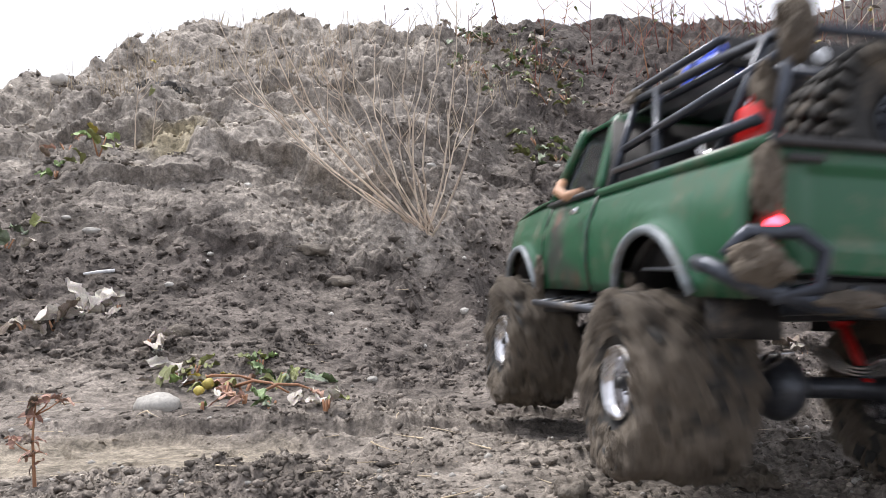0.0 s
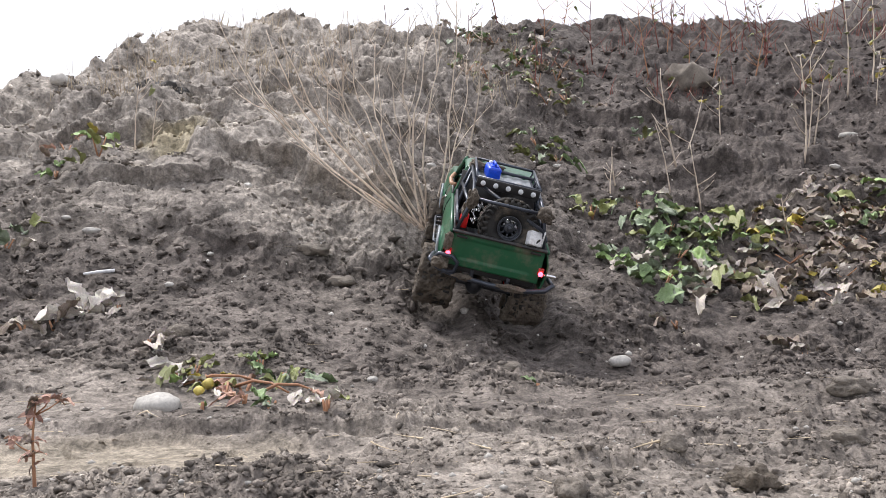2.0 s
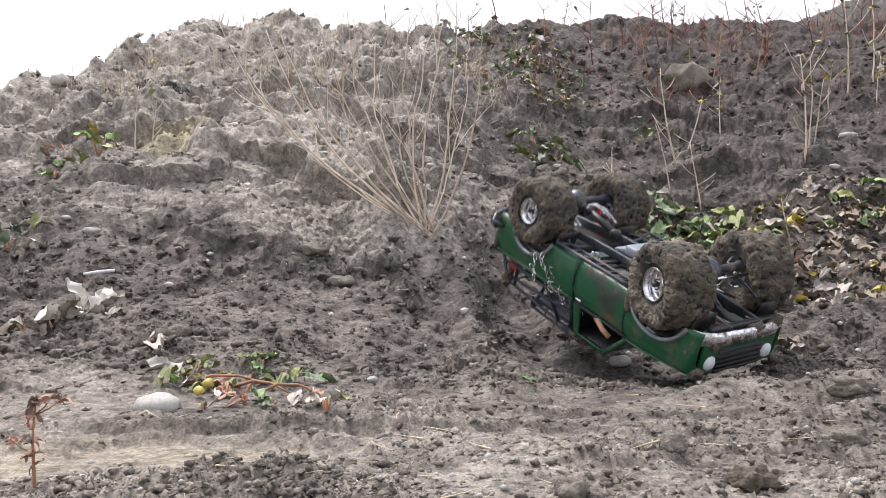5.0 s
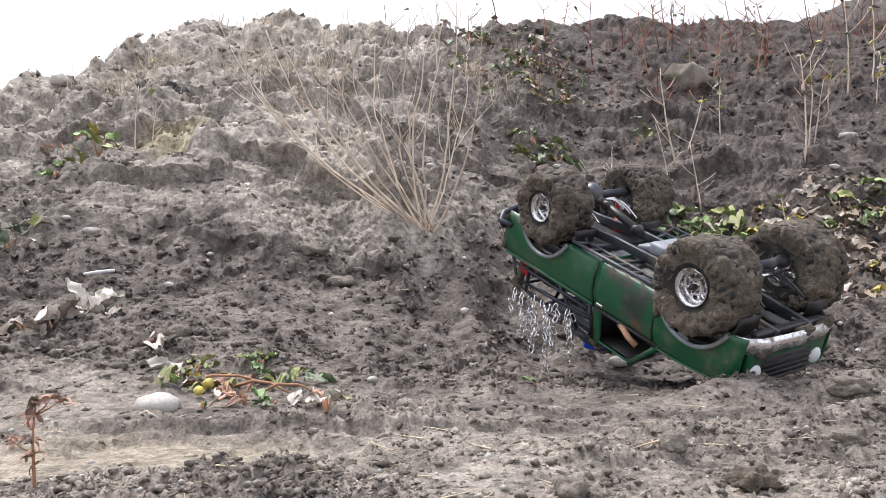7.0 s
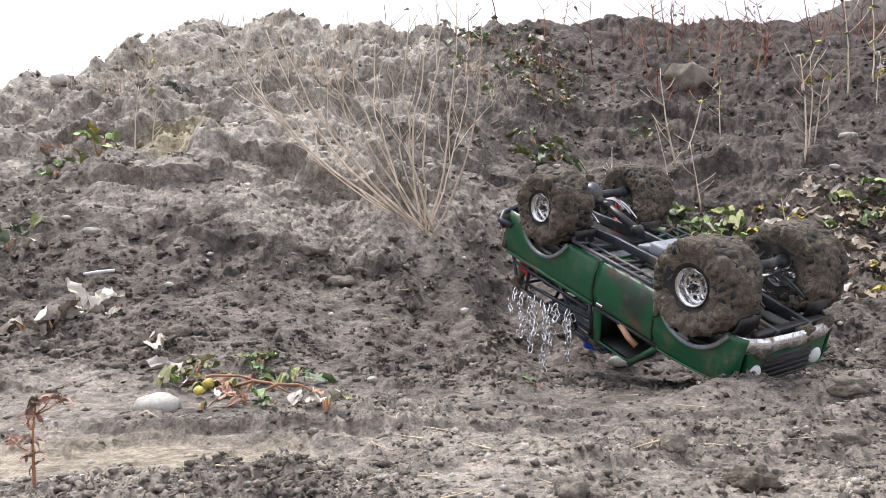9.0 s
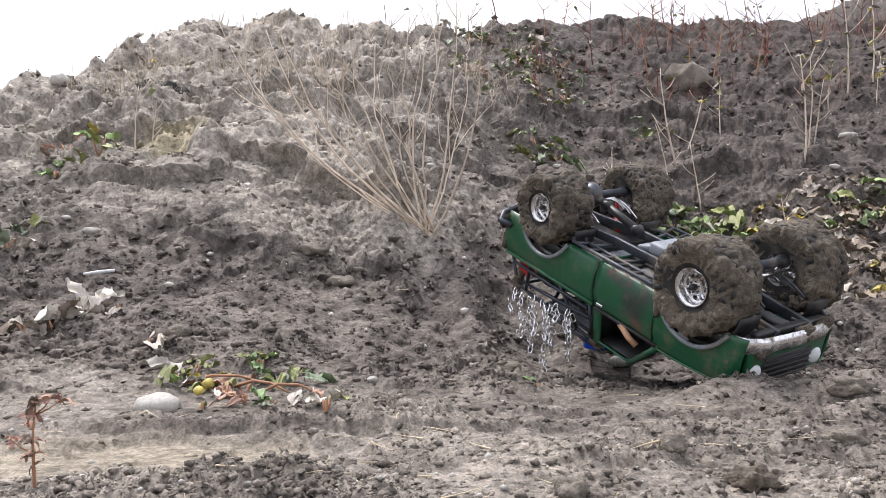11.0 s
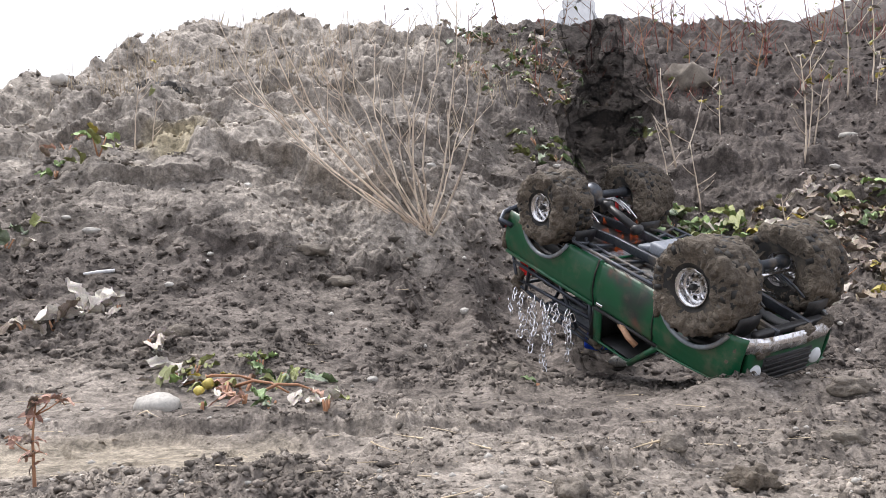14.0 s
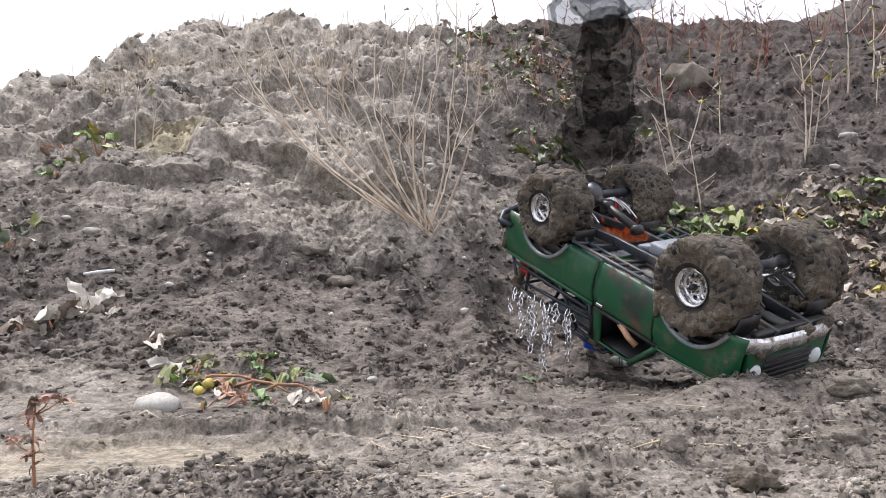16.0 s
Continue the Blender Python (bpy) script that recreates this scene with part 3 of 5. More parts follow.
    box(bm, (0.033, 0, 0.0535), (0.120, 0.160, 0.003))
    box(bm, (0.150, 0, 0.085), (0.110, 0.086, 0.003))
    part("underbody", bm, BLACK, truck)
    # black panels added to darken the bed's inside and the cab's back
    bm = bmesh.new()
    for s in (1, -1):
        box(bm, (-0.137, s * 0.0765, 0.092), (0.202, 0.0025, 0.056))
    box(bm, (-0.0345, 0, 0.118), (0.0025, 0.150, 0.108))
    box(bm, (-0.2340, 0, 0.092), (0.0025, 0.150, 0.054))
    part("bed_liner", bm, BLACK, truck, "black panels inside the load bed")
    for s in (1, -1):
        bm = bmesh.new()
        box(bm, (-HALF_BASE, s * 0.062, 0.076), (0.115, 0.034, 0.022), bevel=0.006)
        part("wheel_box", bm, BLACK, truck)
    def gate(u, v):
        y, z = -0.0775 + 0.155 * u, 0.0625 + 0.058 * v
        dent = 0.0022 * (0.10 < u < 0.90 and 0.22 < v < 0.80)
        return (-0.2405 + dent + 0.002 * v - 0.0012 * math.sin(math.pi * v), y, z)
    bm = bmesh.new()
    sheet(bm, gate, 40, 24)
    thick(part("tailgate", bm, PAINT, truck, "green pressed tailgate"), 0.004)
    bm = bmesh.new()
    box(bm, (-0.2395, 0, BELT + 0.001), (0.008, 0.160, 0.005), bevel=0.002)
    part("tailgate_cap", bm, BLACK, truck)
    for s in (1, -1):
        bm = bmesh.new()
        box(bm, (-0.2418, s * 0.062, 0.114), (0.002, 0.018, 0.004), bevel=0.0008)
        part("tailgate_latch", bm, BLACK, truck)
    bm = bmesh.new()
    box(bm, (-0.230, 0, 0.056), (0.008, 0.150, 0.010), bevel=0.002)
    part("rear_valance", bm, BLACK, truck)
    # rear tube bumper with corner loops
    bm = bmesh.new()
    tube(bm, [(-0.215, -0.099, 0.066), (-0.238, -0.105, 0.064), (-0.248, -0.092, 0.056), (-0.252, -0.06, 0.049), (-0.253, 0, 0.047), (-0.252, 0.06, 0.049), (-0.248, 0.092, 0.056), (-0.238, 0.105, 0.064), (-0.215, 0.099, 0.066)], 0.0042, 9)
    part("rear_bumper", bm, TUBE, truck, "muddy tubular rear bumper")
    bm = bmesh.new()
    tube(bm, [(-0.236, -0.078, 0.079), (-0.238, -0.104, 0.080), (-0.230, -0.108, 0.074)], 0.0028, 8)
    part("bumper_stub", bm, BARE_CHROME, truck)
    for s in (1,):
        bm = bmesh.new()
        tube(bm, [(-0.250, s * 0.082, 0.051), (-0.253, s * 0.062, 0.056), (-0.253, s * 0.060, 0.072), (-0.250, s * 0.070, 0.080), (-0.246, s * 0.092, 0.079), (-0.243, s * 0.100, 0.068)], 0.0036, 8)
        part("bumper_loop", bm, TUBE, truck)


def bent(pts, u):
    """A point along a line of points."""
    pts = [Vector(p) for p in pts]
    t = u * (len(pts) - 1)
    i = min(int(t), len(pts) - 2)
    return pts[i].lerp(pts[i + 1], t - i)


FLARE = speckled("worn_grey_flare", (0.16, 0.19, 0.21), (0.26, 0.29, 0.32), 20, 0.45, mud=MUD, mud_cut=(0.5, 0.66))
RED_LENS = speckled("red_lens", (0.35, 0.008, 0.008), (0.45, 0.012, 0.012), 30, 0.2, mud=MUD, mud_cut=(0.5, 0.6), mud_scale=40)


def truck_cage(truck):
    """Roll cage over the bed, luggage basket, lamps and the load."""
    bars = []
    for s in (1, -1):
        bars += [[(-0.235, s * 0.074, BELT), (-0.228, s * 0.060, 0.178), (-0.150, s * 0.058, 0.184), (-0.040, s * 0.060, 0.186)],
                 [(-0.222, s * 0.064, 0.166), (-0.045, s * 0.070, 0.150)],
                 [(-0.042, s * 0.078, BELT), (-0.040, s * 0.060, 0.186)],
                 [(-0.115, s * 0.076, BELT), (-0.075, s * 0.060, 0.185)],
                 [(-0.185, s * 0.076, BELT), (-0.205, s * 0.060, 0.180)],
                 [(-0.225, s * 0.075, 0.134), (-0.046, s * 0.076, 0.134)]]
    bars += [[(-0.228, -0.060, 0.178), (-0.228, 0.060, 0.178)], [(-0.150, -0.058, 0.184), (-0.150, 0.058, 0.184)],
             [(-0.040, -0.060, 0.186), (-0.040, 0.060, 0.186)], [(-0.232, -0.066, 0.150), (-0.150, 0.05, 0.184)]]
    for pts in bars:
        bm = bmesh.new()
        tube(bm, pts, 0.0030, 8)
        part("cage_bar", bm, TUBE, truck)
    basket = tagged(new("roof_basket"))
    basket.parent = truck
    for z, w in ((0.181, 0.052), (0.196, 0.056)):
        bm = bmesh.new()
        ring = [(-0.018, -w, z), (-0.150, -w, z), (-0.154, w, z), (-0.018, w, z), (-0.018, -w, z)]
        for a, b in zip(ring, ring[1:]):
            tube(bm, [a, b], 0.0026, 7)
        part("basket_rail", bm, TUBE, basket)
    for s in (1, -1):
        for k in range(5):
            bm = bmesh.new()
            tube(bm, [(-0.02 - 0.032 * k, s * 0.052, 0.181), (-0.02 - 0.032 * k, s * 0.056, 0.196)], 0.0018, 6)
            part("basket_post", bm, TUBE, basket)
    bm = bmesh.new()
    sheet(bm, lambda u, v: (-0.020 - 0.128 * u, -0.050 + 0.100 * v, 0.1800 + 0.0012 * math.cos(10 * math.pi * v)), 2, 60)
    thick(part("basket_tray", bm, TRAY, basket, "pale grey ribbed tray"), 0.0015)
    bm = bmesh.new()
    box(bm, (-0.157, 0, 0.1885), (0.004, 0.110, 0.017), bevel=0.001)
    bar = part("lamp_bar", bm, BLACK, basket, "black bar with five small lamps")
    for k in range(5):
        bm = bmesh.new()
        lathe(bm, [(0.0, -0.1620), (0.0034, -0.1618), (0.0044, -0.1610), (0.0044, -0.1580)], 12, "X", (0, -0.044 + 0.022 * k, 0.1885))
        part("lamp", bm, LAMP_LENS, bar, "small round clear lamp")
    # load in the bed
    bm = bmesh.new()
    box(bm, (-0.205, 0.064, 0.1335), (0.028, 0.013, 0.026), bevel=0.003)
    tube(bm, [(-0.214, 0.064, 0.147), (-0.212, 0.064, 0.151), (-0.200, 0.064, 0.151), (-0.198, 0.064, 0.147)], 0.0018, 6)
    part("fuel_can", bm, RED, truck, "small red fuel can behind the cage")
    bm = bmesh.new()
    lathe(bm, [(0.0, 0.151), (0.0028, 0.151), (0.0028, 0.146)], 10, "Z", (-0.192, 0.064, 0))
    part("can_cap", bm, BARE_CHROME, truck)
    bm = bmesh.new()
    sheet(bm, lambda u, v: (-0.236 + 0.050 * u, -0.068 + 0.006 * math.sin(4 * u), BELT + 0.004 + 0.028 * v - 0.012 * u), 6, 4)
    box(bm, (-0.228, -0.055, 0.134), (0.016, 0.024, 0.024), (10, 25, 20), bevel=0.002)
    thick(part("white_panel", bm, WHITE, truck, "white plastic panel with a dark mark"), 0.0015)
    bm = bmesh.new()
    tube(bm, [(-0.2365, -0.063, 0.137), (-0.2365, -0.055, 0.126), (-0.2365, -0.063, 0.122)], 0.0016, 6)
    part("panel_mark", bm, BLACK, truck)


def make_wheel(name, muddy=True, seed=1, size=1.0):
    """A wheel whose axle lies along y with its face towards +y: tyre with blocks, mud and an eight-hole rim."""
    wheel = new(name)
    rng = random.Random(seed)
    bm = bmesh.new()
    w, r = WHEEL_W / 2, WHEEL_R - 0.003
    prof = [(0.0235, -w * 0.86), (0.036, -w * 1.02), (r - 0.010, -w * 1.03), (r - 0.002, -w * 0.88), (r, -w * 0.5), (r, 0), (r, w * 0.5), (r - 0.002, w * 0.88), (r - 0.010, w * 1.03), (0.036, w * 1.02), (0.0235, w * 0.86), (0.0225, 0), (0.0235, -w * 0.86)]
    lathe(bm, prof, 40)
    for k in range(26):
        a = 2 * math.pi * k / 26
        for row, y in enumerate((-0.75, -0.25, 0.25, 0.75)):
            q = a + (0.12 if row % 2 else 0)
            m = Matrix.Rotation(-q, 4, "Y") @ Matrix.Translation((r + 0.001, y * w, 0)) @ Matrix.Rotation(0.35 if row in (1, 2) else 0, 4, "X")
            bmesh.ops.create_cube(bm, size=1.0, matrix=m @ Matrix.Diagonal((0.006, 0.0105, 0.0095, 1)))
        for y in (-1, 1):
            m = Matrix.Rotation(-a, 4, "Y") @ Matrix.Translation((r - 0.006, y * w * 1.02, 0))
            bmesh.ops.create_cube(bm, size=1.0, matrix=m @ Matrix.Diagonal((0.011, 0.005, 0.007, 1)))
    part("tyre", bm, RUBBER, wheel, "black block-tread rubber tyre")
    if muddy:
        bm = bmesh.new()
        got_rings = []
        sides, cross = 132, 40
        for k in range(sides):
            a = 2 * math.pi * k / sides
            ring = []
            for j in range(cross + 1):
                t = -1 + 2 * j / cross
                u = abs(t)
                if u < 0.62:
                    rr, y = r + 0.0060, (t / 0.62) * w * 1.0
                else:
                    f = (u - 0.62) / 0.38
                    rr = r + 0.0060 - 0.031 * f ** 1.3
                    y = math.copysign(w * (1.0 + 0.16 * math.sin(math.pi * min(1, f * 0.9 + 0.12))), t)
                p = Vector((math.cos(a) * rr, y, math.sin(a) * rr))
                o = Vector((seed * 7.3, 0, 0))
                n1, n2, n3 = noise.noise(p * 38 + o), noise.noise(p * 95 + o), noise.noise(p * 230 + o)
                cell = noise.voronoi(p * 70 + o)[0][0]
                bulge = 0.0045 * n1 + 0.0060 * (abs(n2) - 0.25) + 0.0035 * (abs(n3) - 0.2) + 0.0075 * (0.38 - min(cell, 0.6))
                bulge *= 1.0 - 0.3 * (u > 0.9)
                d = Vector((math.cos(a), 0, math.sin(a))) if u < 0.62 else (Vector((math.cos(a), 0, math.sin(a))) * (1 - f) + Vector((0, math.copysign(1, t), 0)) * (0.3 + 0.7 * f)).normalized()
                ring.append(bm.verts.new(p + d * bulge))
            got_rings.append(ring)
        for k in range(sides):
            a, b = got_rings[k], got_rings[(k + 1) % sides]
            for j in range(cross):
                bm.faces.new((a[j], b[j], b[j + 1], a[j + 1]))
        part("mud_crust", bm, MUD_CAKE, wheel, "thick cracked crust of brown mud")
    # rim: barrel, dish with eight holes, hub
    bm = bmesh.new()
    lathe(bm, [(0.029, -w * 0.9), (0.026, -w * 0.7), (0.025, 0.0), (0.0265, w * 0.7), (0.0300, w * 0.92), (0.0290, w * 1.0), (0.0255, w * 0.74), (0.0245, 0.0)], 40)
    rim = part("rim", bm, CHROME if muddy else DARK_METAL, wheel, "chrome rim" if muddy else "dark rim")
    bm = bmesh.new()
    n = 64
    inner, outer = [], []
    y0 = w * 0.52
    for k in range(8):
        a = 2 * math.pi * k / 8
        pts = []
        for da, rr in ((-0.12, 0.0125), (-0.13, 0.0255), (0.13, 0.0255), (0.12, 0.0125)):
            pts.append((math.cos(a + da) * rr, y0 + 0.003 * (rr < 0.02), math.sin(a + da) * rr))
        f = [bm.verts.new(p) for p in pts]
        g = [bm.verts.new((p[0], p[1] - 0.004, p[2])) for p in pts]
        bm.faces.new(f)
        bm.faces.new(g[::-1])
        for i in range(4):
            bm.faces.new((f[i], g[i], g[(i + 1) % 4], f[(i + 1) % 4]))
    lathe(bm, [(0.0, y0 + 0.005), (0.010, y0 + 0.005), (0.0135, y0 + 0.003), (0.0135, y0 - 0.004), (0.0, y0 - 0.004)], 24)
    lathe(bm, [(0.0215, y0 - 0.004), (0.0215, y0 + 0.0008), (0.0260, y0 + 0.0020), (0.0260, y0 - 0.004), (0.0215, y0 - 0.004)], 40)
    part("dish", bm, CHROME if muddy else DARK_METAL, rim)
    bm = bmesh.new()
    lathe(bm, [(0.0, y0 + 0.012), (0.0040, y0 + 0.012), (0.0050, y0 + 0.010), (0.0052, y0 + 0.003)], 12)
    for k in range(6):
        a = 2 * math.pi * k / 6 + 0.2
        lathe(bm, [(0.0, y0 + 0.0075), (0.0012, y0 + 0.0075), (0.0012, y0 + 0.003)], 6, "Y", (math.cos(a) * 0.0085, 0, math.sin(a) * 0.0085))
    part("hub", bm, BLACK if muddy else DARK_METAL, rim, "black hub with bolts")
    for ob in list(wheel.children) + list(rim.children):
        k = size * (1.0 if ob.name.startswith(("tyre", "mud_crust")) else 0.82)
        ob.data.transform(Matrix.Diagonal((k, 1, k, 1)))
    return wheel


def truck_under(truck):
    """Chassis, axles, shafts and springs."""
    for s in (1, -1):
        bm = bmesh.new()
        for a, b in (((-0.235, 0.052), (-0.06, 0.040)), ((-0.06, 0.040), (0.07, 0.040)), ((0.07, 0.040), (0.215, 0.052))):
            d = Vector((b[0] - a[0], 0, b[1] - a[1]))
            box(bm, ((a[0] + b[0]) / 2, s * 0.031, (a[1] + b[1]) / 2), (d.length + 0.004, 0.006, 0.013), (0, -math.degrees(math.atan2(d.z, d.x)), 0), bevel=0.001)
        part("frame_rail", bm, DARK_METAL, truck)
    bm = bmesh.new()
    box(bm, (0.022, 0, 0.028), (0.050, 0.050, 0.018), bevel=0.004)
    box(bm, (0.056, 0, 0.034), (0.030, 0.044, 0.010), (0, -18, 0), bevel=0.003)
    box(bm, (-0.012, 0, 0.034), (0.030, 0.044, 0.010), (0, 18, 0), bevel=0.003)
    part("skid_plate", bm, GREY_PLATE, truck, "grey gearbox skid plate")
    bm = bmesh.new()
    box(bm, (0.09, 0, 0.052), (0.07, 0.05, 0.03), bevel=0.004)
    box(bm, (-0.12, 0.0, 0.060), (0.09, 0.10, 0.012), bevel=0.002)
    part("floor_pan", bm, BLACK, truck)
    for c in (HALF_BASE, -HALF_BASE):
        axle = new("axle")
        axle.parent = truck
        k = 1 if c > 0 else -1
        bm = bmesh.new()
        lathe(bm, [(0.0, -0.062), (0.0085, -0.062), (0.0085, -0.052), (0.0062, -0.048), (0.0062, -0.010), (0.0062, 0.024), (0.0062, 0.048), (0.0085, 0.052), (0.0085, 0.062), (0.0, 0.062)], 14, "Y", (c, 0, 0))
        part("axle_tube", bm, DARK_METAL, axle)
        bm = bmesh.new()
        bmesh.ops.create_uvsphere(bm, u_segments=18, v_segments=12, radius=0.0195, matrix=Matrix.Translation((c, 0.012, 0)) @ Matrix.Diagonal((1.05, 0.8, 1, 1)))
        tube(bm, [(c, 0.012, 0), (c - k * 0.026, 0.010, 0.003)], 0.0085, 12, 0.006)
        part("differential", bm, DARK_METAL, axle)
        bm = bmesh.new()
        tube(bm, [(c - k * 0.024, 0.010, 0.003), (c - k * 0.100, 0.002, 0.024)], 0.0060, 12)
        lathe(bm, [(0.0, -0.007), (0.0075, -0.007), (0.0075, 0.007), (0.0, 0.007)], 10, "Y", (c - k * 0.034, 0.009, 0.0055))
        lathe(bm, [(0.0, -0.007), (0.0075, -0.007), (0.0075, 0.007), (0.0, 0.007)], 10, "Y", (c - k * 0.094, 0.003, 0.0225))
        part("drive_shaft", bm, BLACK, axle)
        for s in (1, -1):
            bm = bmesh.new()
            for q in range(3):
                span = 0.052 - 0.014 * q
                tube(bm, [(c + (i / 8 - 1) * span, s * 0.038, 0.008 + 0.002 * q + 0.016 * abs(i / 8 - 1) ** 2 * (1 - 0.25 * q)) for i in range(17)], 0.0016, 6)
            part("leaf_spring", bm, BARE_CHROME if c < 0 else DARK_METAL, axle)
            bm = bmesh.new()
            top = (c - k * 0.034, s * 0.033, 0.074)
            foot = (c + k * 0.004, s * 0.043, 0.004)
            tube(bm, [foot, Vector(foot).lerp(Vector(top), 0.5)], 0.0026, 8)
            tube(bm, [Vector(foot).lerp(Vector(top), 0.45), top], 0.0052, 10)
            part("shock_absorber", bm, RED if c < 0 else BARE_CHROME, axle, "red tubular damper" if c < 0 else "bright tubular damper")
    bm = bmesh.new()
    tube(bm, [(HALF_BASE + 0.020, -0.05, 0.002), (HALF_BASE + 0.020, 0.05, 0.002)], 0.0024, 8)
    tube(bm, [(HALF_BASE + 0.024, 0.04, 0.006), (HALF_BASE + 0.030, -0.02, 0.030)], 0.0022, 8)
    part("steering_rod", bm, BARE_CHROME, truck, "bright steering link")
    bm = bmesh.new()
    for s in (1, -1):
        box(bm, (0.204, s * 0.031, 0.056), (0.022, 0.010, 0.014), bevel=0.002)
    box(bm, (0.210, 0, 0.050), (0.010, 0.130, 0.008), bevel=0.002)
    part("bumper_mount", bm, BLACK, truck)


def mud_on_truck(truck):
    """Clumps of clinging mud on the corners, bumper, cage, bonnet and sills."""
    rng = random.Random(7)
    spots = [((-0.245, 0.083, 0.103), 0.0095, (0.5, 0.7, 1.7)), ((-0.250, 0.088, 0.066), 0.013, (0.7, 1.0, 0.8)), ((-0.253, 0.045, 0.050), 0.008, (0.7, 2.2, 0.7)),
             ((-0.253, -0.035, 0.049), 0.009, (0.7, 3.0, 0.6)), ((-0.229, 0.060, 0.176), 0.013, (0.7, 0.7, 1.2)), ((-0.229, -0.060, 0.178), 0.012, (0.9, 1.1, 0.9)),
             ((-0.215, 0.066, 0.150), 0.008, (0.8, 0.8, 1.6)), ((-0.038, 0.050, 0.188), 0.012, (1.0, 1.2, 0.6)), ((-0.020, 0.020, 0.187), 0.011, (0.8, 1.8, 0.5)),
             ((0.020, 0.045, 0.186), 0.009, (1.0, 1.0, 0.4)), ((0.215, 0.05, 0.066), 0.011, (0.8, 1.4, 1.0)), ((0.218, -0.02, 0.055), 0.010, (0.8, 1.8, 0.9)),
             ((0.216, -0.062, 0.052), 0.010, (0.8, 1.3, 0.8)), ((0.200, 0.084, 0.075), 0.010, (0.9, 0.5, 1.4)), ((0.088, 0.090, 0.062), 0.010, (0.7, 0.5, 1.6)),
             ((0.175, 0.03, 0.126), 0.016, (1.6, 1.6, 0.28)), ((0.195, -0.02, 0.122), 0.013, (1.2, 1.8, 0.3)),
             ((-0.10, 0.086, 0.058), 0.006, (1.2, 0.4, 0.8)), ((0.215, 0.075, 0.110), 0.010, (0.7, 0.9, 0.9))]
    for i, (c, r, sq) in enumerate(spots):
        bm = bmesh.new()
        lump(bm, c, r, sq, 0.5, 3, 1.0 + i)
        for k in range(4):
            p = Vector(c) + Vector([rng.uniform(-1, 1) * r * q * 0.8 for q in sq])
            lump(bm, p, r * rng.uniform(0.3, 0.55), sq, 0.5, 2, 9.0 + i + k)
        part("mud_clump", bm, MUD_CAKE, truck, "clinging brown mud")
    # a bent tan arm at the side window, taken for a doll figure's
    bm = bmesh.new()
    tube(bm, [(0.060, 0.082, BELT + 0.018), (0.050, 0.088, BELT + 0.010), (0.036, 0.086, BELT + 0.004), (0.022, 0.078, BELT + 0.006)], 0.0042, 8)
    part("mirror_arm", bm, FLESH, truck, "tan bent arm at the side window")


truck = tagged(new("model_truck"), "muddy green camouflage radio-controlled pickup with roll cage", "toy truck")
truck_bodywork(truck)
truck_cage(truck)
truck_under(truck)
mud_on_truck(truck)
wheels = []
for i, (c, s) in enumerate(((HALF_BASE, 1), (HALF_BASE, -1), (-HALF_BASE, 1), (-HALF_BASE, -1))):
    wheel = make_wheel("wheel", True, i + 1, 0.96 if c > 0 else 0.86)
    wheel.parent = truck
    wheels.append((wheel, c, s))
spare = make_wheel("spare_wheel", False, 9)
spare.parent = truck
spare.matrix_basis = Matrix.Translation((-0.196, -0.012, 0.133)) @ Matrix.Rotation(radians(90), 4, "Z") @ Matrix.Rotation(radians(14), 4, "X") @ Matrix.Scale(0.84, 4)


# ---- plants, stones and litter on the heap ----
def leaf_mat(name, low, high, rough=0.55, through=0.15):
    m = speckled(name, low, high, 28, rough, 160, relief=0.4, depth=0.002, per_object=0.3)
    b = m.node_tree.nodes["Principled BSDF"]
    b.inputs["Subsurface Weight"].default_value = through
    b.inputs["Subsurface Radius"].default_value = (0.004, 0.006, 0.002)
    return m


LEAF = {
    "green": leaf_mat("green_leaf", (0.10, 0.17, 0.06), (0.26, 0.34, 0.17)),
    "fresh": leaf_mat("bright_green_leaf", (0.17, 0.30, 0.08), (0.36, 0.46, 0.20)),
    "grey_green": leaf_mat("grey_green_leaf", (0.16, 0.21, 0.13), (0.34, 0.40, 0.28)),
    "olive": leaf_mat("olive_leaf", (0.16, 0.18, 0.06), (0.30, 0.32, 0.12)),
    "yellow": leaf_mat("yellowing_leaf", (0.38, 0.32, 0.05), (0.55, 0.45, 0.12)),
    "brown": leaf_mat("dead_brown_leaf", (0.14, 0.110, 0.085), (0.33, 0.27, 0.215), 0.8),
    "pale": leaf_mat("pale_dead_leaf", (0.27, 0.24, 0.205), (0.52, 0.47, 0.41), 0.7),
    "bone": leaf_mat("bleached_dead_leaf", (0.40, 0.37, 0.33), (0.64, 0.60, 0.54), 0.7),
    "pink": leaf_mat("pink_withered_leaf", (0.42, 0.24, 0.18), (0.55, 0.36, 0.28), 0.7),
    "red": leaf_mat("red_brown_weed", (0.12, 0.035, 0.03), (0.22, 0.08, 0.06), 0.8),
}
STRAW = speckled("dry_straw", (0.46, 0.36, 0.28), (0.78, 0.68, 0.56), 12, 0.7, 200, relief=0.2, per_object=0.2)
STALK = speckled("red_brown_stalk", (0.28, 0.13, 0.07), (0.45, 0.25, 0.14), 12, 0.7, 200, relief=0.2)
GRASS = speckled("dry_grass", (0.34, 0.27, 0.18), (0.62, 0.52, 0.38), 5, 0.8, 60, relief=0.1)
DARK_MOUND = speckled("dark_mound", (0.03, 0.028, 0.027), (0.07, 0.065, 0.06), 30, 0.85, 200, relief=0.8, depth=0.004)


